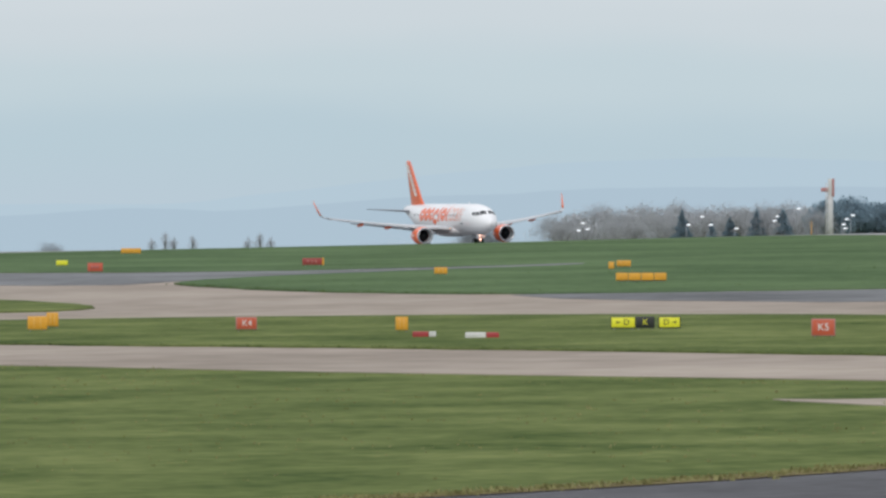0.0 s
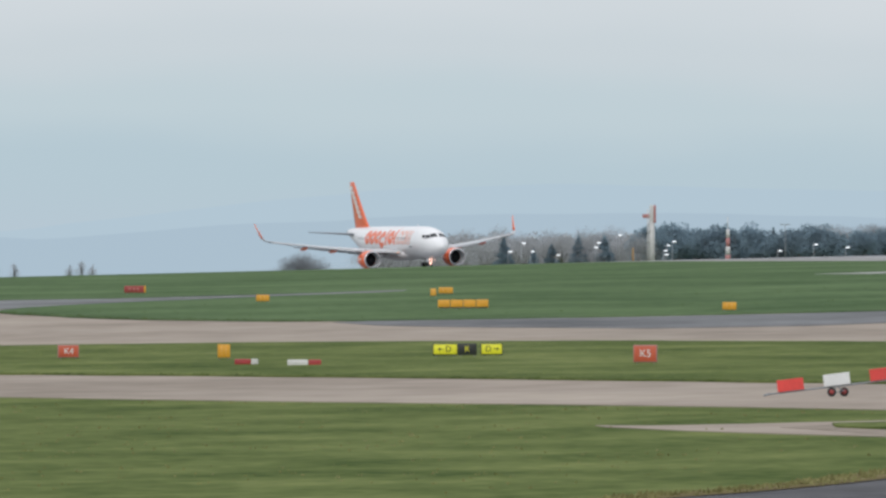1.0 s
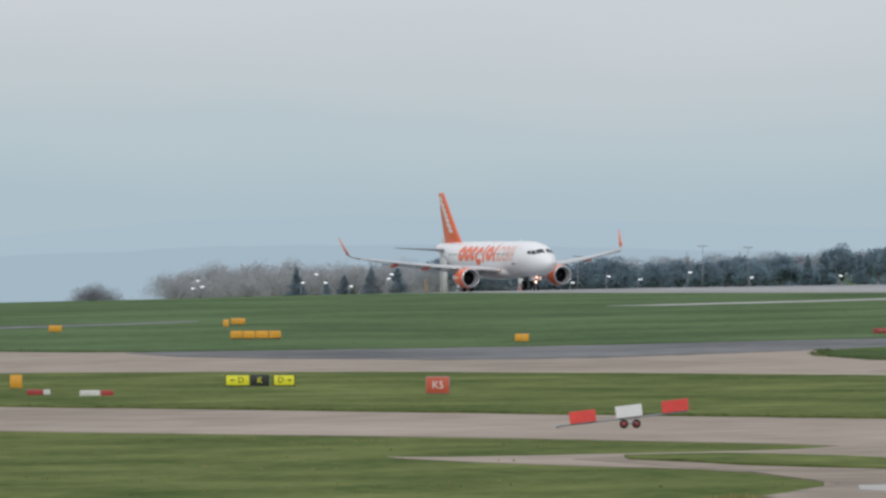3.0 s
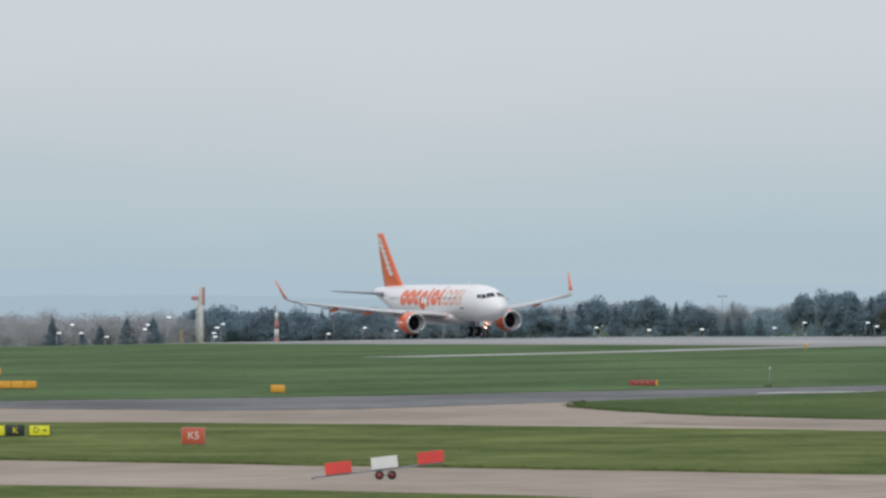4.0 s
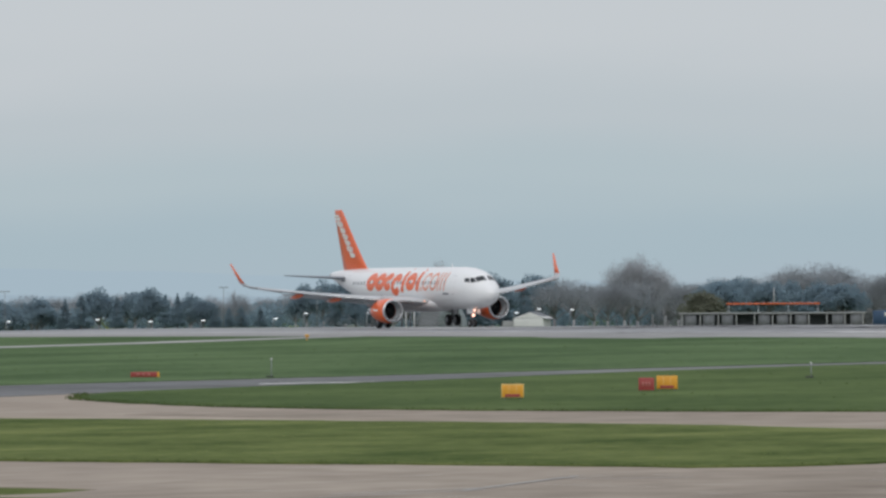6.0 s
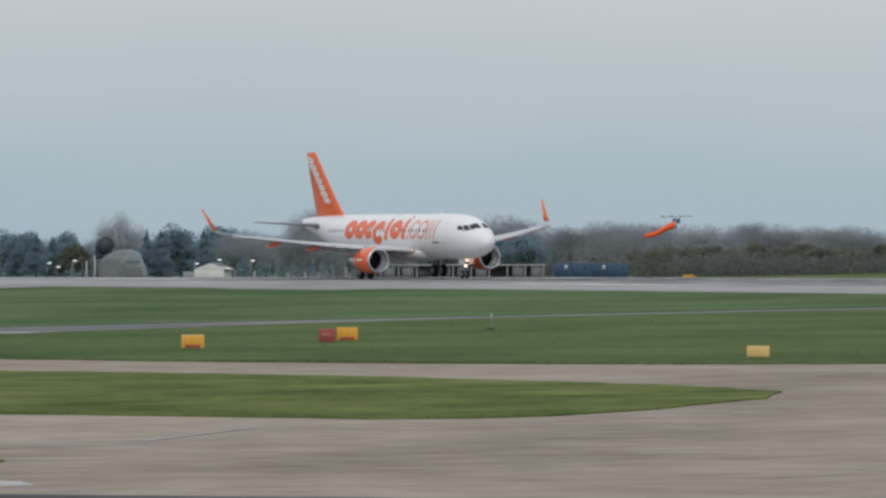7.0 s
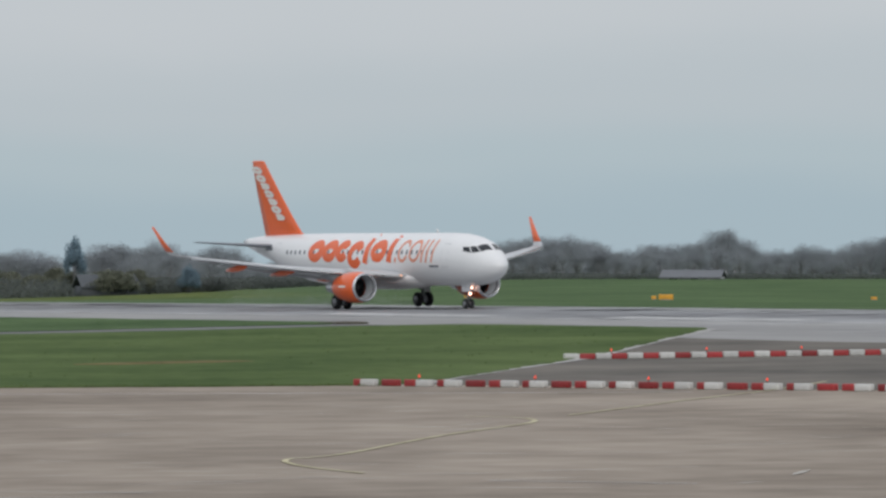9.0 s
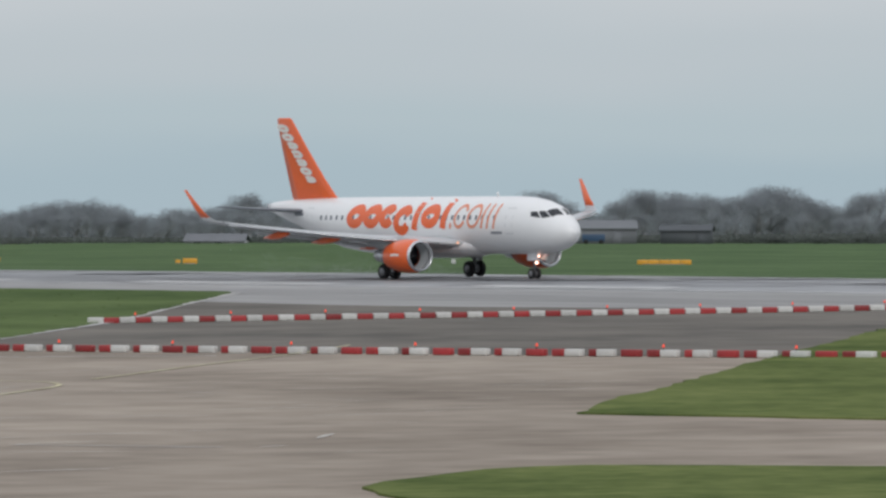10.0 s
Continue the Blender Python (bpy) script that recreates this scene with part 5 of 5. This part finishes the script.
EAST = [(31.45, 0.02), (31.57, 0.124), (31.70, 0.10), (31.78, 0.086), (31.93, 0.137), (32.11, 0.077), (32.17, 0.049), (32.34, 0.118), (32.45, 0.096), (32.56, 0.0), (32.65, -0.04), (32.75, 0.04), (32.84, 0.10), (33.03, 0.068), (33.11, 0.096), (33.33, 0.161), (33.54, 0.115), (33.65, 0.058),
        (33.71, 0.133), (33.88, 0.161), (34.1, 0.10), (34.3, 0.155), (34.58, 0.178), (34.80, 0.143), (34.98, 0.09), (35.24, 0.116), (35.5, 0.134), (35.65, 0.231), (35.81, 0.16), (35.9, 0.09), (36.1, 0.08), (36.2, 0.119), (36.39, 0.089), (36.61, 0.145), (36.76, 0.17), (36.99, 0.165), (37.21, 0.108),
        (37.32, 0.12), (37.44, 0.165), (37.62, 0.24), (37.79, 0.183), (37.84, 0.108), (37.96, 0.12), (38.04, 0.083), (38.15, 0.183), (38.3, 0.24), (38.48, 0.225), (38.9, 0.19), (39.16, 0.27), (39.4, 0.20), (39.61, 0.12), (39.9, 0.27)]
belt("bare", 31.5, 39.9, 1640, EAST, 0.075, 0.02, 0.82)
belt("bare", 31.45, 39.9, 1570, [(a, min(e - 0.05, 0.10)) for a, e in EAST], 0.14, 0.03, 0.9)
belt("spring", 29.6, 32.2, 1430, [(29.6, -0.06), (30.2, -0.03), (31.0, -0.04), (32.2, -0.05)], 0.15, 0.05)
plant("dark", 31.37, 1385, 0.16, 0.42, 0.3)
plant("dark", 32.14, 1400, -0.02, 0.8)
for az, e in ((37.66, -0.03), (37.74, -0.05), (37.83, -0.06), (37.58, -0.02)):
    plant("dark", az, 1340, e, 1.3, 0.6)
# a few thin trees past the crest
for az, e in ((16.78, -0.27), (16.87, -0.225), (16.93, -0.26), (17.05, -0.25), (17.42, -0.26), (17.50, -0.235), (17.57, -0.26)):
    plant("poplar", az, 1750, e - 0.02, 1.6)
plant("bare", 18.92, 1500, -0.25, 0.9, 6.0)
plant("bare", 19.0, 1500, -0.24, 1.0, 6.0)
plant("bare", 16.1, 1700, -0.34, 1.0, 6.0)
for ms in MODELS.values():
    for m in ms:
        for o in list(m.children_recursive) + [m]:
            bpy.data.objects.remove(o)


def thicket(name, a0, a1, d, tops, material, label, seed, per_degree, size):
    """Undergrowth and branches behind the trees, too many to count."""
    rng = np.random.default_rng(seed)
    spots = []
    n = int((a1 - a0) * 60)
    for i in range(n):
        a = a0 + (a1 - a0) * rng.random()
        e = float(np.interp(a, [q[0] for q in tops], [q[1] for q in tops]))
        dd = d * (0.97 + 0.06 * rng.random())
        g = on_ground(a, dd)
        zt = math.tan(radians(e)) * dd
        hh = max(zt - g.z, 1.0) * (0.75 + 0.3 * rng.random())
        spots.append(((g.x, g.y, g.z + hh * 0.45), (2.4, 2.4, hh * 0.55)))
    q, out = flakes(rng, spots, size, int(per_degree * (a1 - a0)))
    me = flake_mesh(name, q, out, material)
    return tagged(new(name, me), label, "trees", kind="stuff")


thicket("woodland_pale", 19.5, 21.3, 1700, [(19.5, -0.15), (19.8, -0.10), (21.3, -0.09)], TWIG_HAZE_PALE, "bare woodland behind the runway, twigs paled for haze", 31, 9000, 0.42)
thicket("woodland_dark", 21.25, 27.6, 1690, [(21.2, -0.09), (23.6, -0.11), (24.2, -0.04), (24.7, -0.12), (25.3, -0.03), (27.6, 0.0)], LEAF_HAZE_BLUE, "evergreen woodland behind the runway, leaves coloured with haze", 32, 9000, 0.46)
thicket("woodland_bare", 27.6, 40.0, 1690, [(27.6, -0.01), (31.2, 0.01), (31.4, -0.03), (32.3, 0.02), (32.56, -0.06), (32.72, -0.06), (33, 0.03), (35.9, 0.04), (40, 0.08)], TWIG_HAZE_GREY, "bare woodland behind the field, twigs greyed for haze", 33, 9000, 0.46)
thicket("hedgerow", 29.4, 31.4, 1400, [(29.4, -0.10), (30.2, -0.07), (31.4, -0.09)], HEDGE, "olive hedgerow along the field edge", 34, 8000, 0.32)
thicket("hedgerow_east", 31.4, 40.0, 1440, [(31.4, -0.10), (33, -0.07), (36.3, -0.07), (38, -0.05), (40, -0.03)], HEDGE, "grey-green hedgerow along the field edge", 35, 18000, 0.22)

# ---- masts, lamps and buildings beyond the runway ----
p = on_ground(21.28, 1180)
tower = thing("antenna_mast", p.x, p.y, p.z, "white lattice antenna mast with a red and white top", "mast", facing(p.x, p.y))
high = math.tan(radians(0.082)) * 1180 - p.z
for x in (-0.42, 0.42):
    for y in (-0.3, 0.3):
        part("upright", rod((x, y, -0.3), (x, y, high * 0.93), 0.08), MAST_WHITE, tower)
for i in range(7):
    z = high * (0.06 + 0.125 * i)
    part("brace", rod((-0.55, -0.4, z), (0.55, -0.4, z + high * 0.115), 0.05), MAST_WHITE, tower)
part("screen", solid((0.12, -0.36, high * 0.45), (0.72, 0.05, high * 0.86)), MAST_WHITE, tower, "pale panelled mast face")
part("crossbar", solid((-0.35, -0.1, high * 0.83), (1.6, 0.6, high * 0.06), 0.04), MAST_RED, tower, "red crossbar")
part("head", solid((0.52, -0.2, high * 0.86), (0.35, 0.5, high * 0.27), 0.04), MAST_RED, tower, "red mast section")
part("head_top", solid((0.1, -0.2, high * 0.87), (0.55, 0.45, high * 0.25), 0.04), MAST_WHITE, tower, "white mast top")
p = on_ground(21.79, 1250)
mast = thing("banded_mast", p.x, p.y, p.z, "slim red and white banded mast", "mast", 0)
high = math.tan(radians(-0.085)) * 1250 - p.z
for i in range(5):
    part("band", rod((0, 0, high * (i * 0.2) - (0.3 if i == 0 else 0)), (0, 0, high * (i + 1) * 0.2), 0.42 - 0.04 * i), MAST_WHITE if i % 2 == 0 else MAST_RED, mast, "white band" if i % 2 == 0 else "red band")
part("spike", rod((0, 0, high), (0, 0, high * 1.3), 0.06), MAST_WHITE, mast)
p = on_ground(21.16, 1200)
post = thing("yellow_post", p.x, p.y, p.z, "slim yellow post beside the mast", "post")
part("stem", rod((0, 0, -0.3), (0, 0, 3.4), 0.07, 0.05), YELLOW, post)
part("box", solid((0, 0, 0.6), (0.5, 0.5, 0.8), 0.05), PALE_YELLOW, post)


def lamp_post(az, d, el, lit=True, double=False):
    q = on_ground(az, d)
    h = max(math.tan(radians(el)) * d - q.z, 1.2)
    ob = thing("street_lamp", q.x, q.y, q.z, "lit street lamp on a grey post" if lit else "tall grey lamp mast", "street lamp", facing(q.x, q.y), "far street lamps")
    part("post", rod((0, 0, -0.4), (0, 0, h), 0.07, 0.045, 8), POST_GREY, ob)
    part("arm", rod((-0.55 if double else 0, 0, h), (0.55, 0, h + 0.05), 0.05, 0.05, 6), POST_GREY, ob)
    for x in ((-0.5, 0.5) if double else (0.35,)):
        part("lantern", solid((x, 0, h + 0.02), (0.6, 0.34, 0.14), 0.05), STREET_LIGHT if lit else POST_GREY, ob, "lit lantern" if lit else "")


for az, el in ((19.63, -0.21), (19.66, -0.25), (19.6, -0.26), (20.33, -0.225), (20.42, -0.17), (20.48, -0.225), (20.65, -0.25), (20.9, -0.20), (20.92, -0.17), (21.06, -0.12), (21.38, -0.19), (21.42, -0.165), (21.36, -0.225), (21.37, -0.25), (22.12, -0.23), (22.36, -0.19), (22.57, -0.21), (22.9, -0.165), (23.31, -0.20),
               (23.9, -0.19), (24.25, -0.21), (24.6, -0.20), (25.08, -0.19), (25.28, -0.155), (25.70, -0.155), (25.76, -0.18), (25.87, -0.14), (26.68, -0.16), (26.83, -0.135), (27.05, -0.14)):
    lamp_post(az, 1330, el)
for az, el in ((22.17, -0.055), (23.3, 0.0), (24.75, 0.02), (25.37, 0.0), (27.22, -0.12), (23.0, 0.01)):
    lamp_post(az, 1380, el, False, True)

# the training hull: a grey rounded fuselage end with a sooty tail engine
p = on_ground(26.17, 1300)
rig = thing("training_hull", p.x, p.y, p.z - 0.3, "weathered grey fire-training aircraft hull with a sooty tail engine", "training rig", facing(p.x, p.y))
FRONT = [(-3.6, -0.2), (-3.55, 1.7), (-3.0, 2.7), (-2.2, 3.6), (-1.2, 4.3), (0.4, 4.48), (2.2, 4.48), (3.0, 4.2), (3.6, 3.3), (4.2, 1.9), (4.5, 0.8), (4.55, -0.2)]
part("hull", loft(bmesh.new(), [[(0.4 + (x - 0.4) * k, y, z * (0.5 + 0.5 * k)) for x, z in FRONT] for y, k in ((-1.7, 0.86), (-1.3, 0.96), (0.0, 1.0), (4.0, 0.98))]), HULL, rig, "rounded grey hull")
part("shield", loft(bmesh.new(), [[(x, y + 0.16 * max(0, z - 2.2), z) for x, z in ((-2.9, 0.3), (-2.75, 1.8), (-1.9, 3.1), (-1.1, 3.95), (0.7, 4.1), (0.3, 2.9), (0.15, 1.6), (0.1, 0.3))] for y in (-1.86, -1.6)]), FARM_GREY, rig, "pale hull panel", smooth=False)
part("stripe", solid((2.2, -1.78, 2.75), (2.2, 0.12, 0.3), 0.03), FARM_GREY, rig, "pale stripe")
part("opening", solid((2.4, -1.75, 1.1), (2.4, 0.16, 1.7), 0.05), ROOF_GREY, rig, "grey hatch opening")
for i in range(4):
    part("rib", turned((-5.5 + i * 0.62, 0, 0.3), (-5.2 + i * 0.62, 0, 0.3), [(0, 2.0 + 0.42 * i), (0.5, 2.15 + 0.42 * i), (1, 2.1 + 0.42 * i)], 24), WALL_GREY if i % 2 else HULL_DARK, rig, "curved hull rib")
part("tail_engine", turned((-2.6, 1.5, 5.0), (-1.7, -1.6, 5.3), [(0, 0.8), (0.3, 1.2), (0.8, 1.3), (1.0, 1.2)], 26), HULL_DARK, rig, "sooty tail engine")
part("engine_pylon", solid((-2.2, 0.3, 3.9), (2.6, 1.4, 1.6), 0.2), HULL_DARK, rig, "sooty engine pylon")
p = on_ground(26.80, 1290)
hut = thing("hut", p.x, p.y, p.z, "small white hut with a grey pitched roof", "hut", facing(p.x, p.y, -18))
part("wall", solid((0, 0, 0.55), (4.6, 4.0, 1.5), 0.03), WALL_WHITE, hut, "white wall")
part("gable", loft(bmesh.new(), [[(-2.4, -2.02, 1.35), (0.2, -2.02, 2.2), (2.6, -2.02, 1.35)], [(-2.4, 2.0, 1.35), (0.2, 2.0, 2.2), (2.6, 2.0, 1.35)]]), WALL_WHITE, hut, smooth=False)
for k in (-1, 1):
    part("roof_slope", loft(bmesh.new(), [[(0.1 + k * 2.75, y, 1.22), (0.1, y, 2.32), (0.1, y, 2.22), (0.1 + k * 2.75, y, 1.12)] for y in (-1.6, 2.3)]), ROOF_GREY, hut, "grey roof slope", smooth=False)
part("lean_to", solid((-3.3, 0, 0.45), (2.0, 2.4, 1.0), 0.03), WALL_GREY, hut)

# long low shelter with an orange rail above it
a, b = on_ground(27.77, 1130), on_ground(29.02, 1130)
mid = (a + b) / 2
wall = thing("low_shelter", mid.x, mid.y, mid.z, "long low white shelter with open bays", "shelter", facing(mid.x, mid.y))
w = (b - a).length
hs = math.tan(radians(-0.17)) * 1130 - mid.z
part("roof", solid((0, 0, hs), (w, 2.6, 0.18), 0.03), WALL_GREY, wall, "thin pale roof")
part("back", solid((0, 1.1, hs / 2), (w - 1.2, 0.15, hs - 0.1)), BARN_GREY, wall, "grey back wall")
for i in range(10):
    if i in (3, 7):
        continue
    part("bay_panel", solid((-w / 2 + 1.6 + i * (w - 3) / 9, -1.0, hs / 2 - 0.1), (1.5, 0.12, hs - 0.15)), FARM_GREY, wall, "grey bay panel")
for i in range(11):
    part("pillar", solid((-w / 2 + 0.5 + i * (w - 1) / 10, -1.1, hs / 2 - 0.15), (0.16, 0.16, hs), 0.02), WALL_GREY, wall)
p = on_ground(28.40, 1160)
rail = thing("orange_rail", p.x, p.y, p.z, "long orange striped rail on thin posts", "rail", facing(p.x, p.y))
hr = math.tan(radians(-0.108)) * 1160 - p.z
for i in range(14):
    part("length", rod((-6.3 + i * 0.9, 0, hr), (-5.44 + i * 0.9, 0, hr), 0.13, 0.13, 8), RAIL_ORANGE, rail)
for x in (-6.0, -2, 2, 6.0):
    part("post", rod((x, 0, -0.2), (x, 0, hr), 0.07, 0.07, 6), POST_GREY, rail)
part("aerial", rod((0.1, 0, hr), (0.1, 0, hr + 2.2), 0.07, 0.05, 6), MAST_WHITE, rail, "white aerial")
for i in range(4):
    p = on_ground(29.12 + i * 0.125, 1140)
    c = thing("blue_container", p.x, p.y, p.z, "dark blue storage container", "container", facing(p.x, p.y), "storage containers")
    hc = 2.1
    part("body", solid((0, 0, hc / 2), (2.4, 5.0, hc), 0.03), BLUE, c)
    for k in range(7):
        part("corrugation", solid((-1.05 + k * 0.35, -2.53, hc / 2), (0.10, 0.06, hc - 0.2)), BLUE, c)
    part("label_plate", solid((0.5, -2.56, hc * 0.75), (0.35, 0.04, 0.5)), WALL_WHITE if i in (0, 2) else BLUE, c)
p = on_ground(29.97, 1120)
d = thing("yellow_ramp", p.x, p.y, p.z, "low yellow wedge-shaped ramp on the grass", "ramp", facing(p.x, p.y))
part("wedge", loft(bmesh.new(), [[(-1.1, y, -0.05), (-0.9, y, 0.55), (0.2, y, 0.6), (1.3, y, 0.1), (1.3, y, -0.05)] for y in (-0.5, 0.5)]), YELLOW, d, smooth=False)

# windsock
p = on_ground(29.84, 900)
sock = thing("windsock", p.x, p.y, p.z, "orange windsock filled by the wind on a tall mast", "windsock", facing(p.x, p.y))
hz = math.tan(radians(0.10)) * 900 - p.z
part("mast", rod((0.6, 0, -0.2), (0.6, 0, hz + 0.5), 0.045, 0.035, 8), POST_GREY, sock, "slim grey mast")
part("ring", turned((0.55, -0.1, hz), (0.43, -0.1, hz - 0.03), [(0, 0.42), (1, 0.42)], 20, False), STEEL, sock, "steel ring")
rings = []
for i in range(9):
    t = i / 8
    c = Vector((0.5 - 3.2 * t, -0.1 - 0.4 * t, hz - 0.05 - 1.25 * t ** 0.9 + 0.10 * math.sin(t * 7)))
    r = 0.42 - 0.20 * t + 0.03 * math.sin(t * 15)
    rings.append([c + Vector((0.25 * r * math.cos(6.2832 * k / 16), r * math.sin(6.2832 * k / 16), r * math.cos(6.2832 * k / 16))) for k in range(16)])
part("sock", loft(bmesh.new(), rings, False), SOCK, sock, "orange cloth sock")
part("light_frame", rod((-0.9, 0, hz + 0.75), (2.1, 0, hz + 0.85), 0.04, 0.04, 6), POST_GREY, sock)
for x in (-0.9, 0.1, 1.1, 2.1):
    part("floodlight", solid((x, 0, hz + 0.85), (0.36, 0.2, 0.10), 0.02), STEEL, sock)
part("hub", solid((0.6, 0, hz + 0.35), (0.8, 0.3, 0.5), 0.06), LEAF_HAZE_BLUE, sock, "dark windsock hub")

# roofs and low buildings along the field edge


def barn(az, d, width, depth, eaves, ridge, wall_m, roof_m, label, turn=0.0, glazed=True):
    q = on_ground(az, d)
    ob = thing("barn", q.x, q.y, q.z - 0.3, label, "building", facing(q.x, q.y, turn), "farm buildings")
    part("wall", solid((0, 0, eaves / 2), (width, depth, eaves)), wall_m, ob)
    for k in (-1, 1):
        part("roof", loft(bmesh.new(), [[(x, k * (depth / 2 + 0.3), eaves - 0.1), (x, 0, ridge), (x, 0, ridge - 0.15), (x, k * (depth / 2 + 0.3), eaves - 0.25)] for x in (-width / 2 - 0.3, width / 2 + 0.3)]), roof_m, ob, "pitched roof", smooth=False)
    for k in range(int(width / 3.5) if glazed else 0):
        part("window", solid((-width / 2 + 2 + k * 3.4, -depth / 2 - 0.03, eaves * 0.55), (1.2, 0.06, eaves * 0.35)), GLASS_DARK, ob)
    part("door", solid((width * 0.32, -depth / 2 - 0.04, eaves * 0.4), (1.6, 0.08, eaves * 0.8)), WALL_GREY if glazed else wall_m, ob)
    return ob


barn(31.58, 1380, 9.0, 7.0, 2.2, 4.1, BARN_GREY, BARN_GREY, "grey barn with a pitched roof among trees", 12, False)
barn(35.48, 1390, 9.5, 7.0, 0.8, 1.9, WALL_GREY, ROOF_GREY, "low grey barn roof at the field edge", -8)
barn(37.9, 1370, 17.0, 7.0, 2.9, 4.1, FARM_GREY, FARM_GREY, "long pale grey farm building", 4, False)
barn(38.6, 1385, 8.0, 6.0, 2.6, 3.4, BARN_GREY, BARN_GREY, "pale grey farm outbuilding", -5, False)
p = on_ground(37.98, 1355)
v = thing("blue_trailer", p.x, p.y, p.z, "dark blue farm trailer beside a building", "trailer", facing(p.x, p.y))
part("body", solid((0, 0, 1.0), (3.6, 1.8, 1.1), 0.08), BLUE, v)
for x in (-1.2, 1.2):
    part("tyre", turned((x, -0.95, 0.35), (x, -0.7, 0.35), [(0, 0.3), (0.2, 0.4), (0.8, 0.4), (1, 0.3)], 16), RUBBER, v)

# markers on the field beyond the runway
for az, d, w, h in ((35.30, 800, 1.4, 0.5), (35.22, 805, 0.5, 0.35), (38.45, 790, 5.0, 0.42), (37.05, 800, 0.45, 0.4), (36.68, 800, 0.6, 0.3), (34.0, 840, 1.2, 0.45)):
    q = on_ground(az, d)
    s = thing("field_marker", q.x, q.y, q.z, "low yellow marker board on the field" if w != 0.45 else "small white marker box on the field", "marker", facing(q.x, q.y), "field markers")
    n = max(1, round(w / 1.1))
    for i in range(n):
        part("board", solid((-w / 2 + (i + 0.5) * w / n, 0, h / 2 + 0.05), (w / n - 0.04, 0.25, h), 0.04), MAST_WHITE if w == 0.45 else YELLOW, s)
    part("foot", solid((0, 0, 0.03), (w * 0.8, 0.3, 0.12)), POST_GREY, s)


# ---- what moves: the airliner on its run, wings slightly low on the near side ----
RUN = [
    (0.0, -1084.1, -7.50),
    (0.5, -1058.5, -7.28),
    (1.0, -1033.6, -6.91),
    (1.5, -1008.0, -6.45),
    (2.0, -981.1, -6.04),
    (2.2, -970.3, -5.86),
    (3.3, -909.5, -4.80),
    (3.5, -898.2, -4.63),
    (4.0, -869.1, -4.26),
    (4.5, -839.9, -4.05),
    (5.0, -810.6, -3.98),
    (5.2, -798.4, -3.90),
    (6.3, -729.8, -3.66),
    (6.5, -717.2, -3.62),
    (7.0, -684.9, -3.54),
    (7.5, -651.9, -3.51),
    (8.0, -618.5, -3.53),
    (8.5, -584.0, -3.41),
    (9.0, -549.9, -3.50),
    (9.5, -515.7, -3.59),
    (10.0, -481.0, -3.66),
]


def motions():
    # nose held slightly towards the near side of the centre line
    walk(airliner, [(t, pose(x, CENTRE - 0.5, z, 1.5, 0, -0.9)) for t, x, z in RUN])


motions()
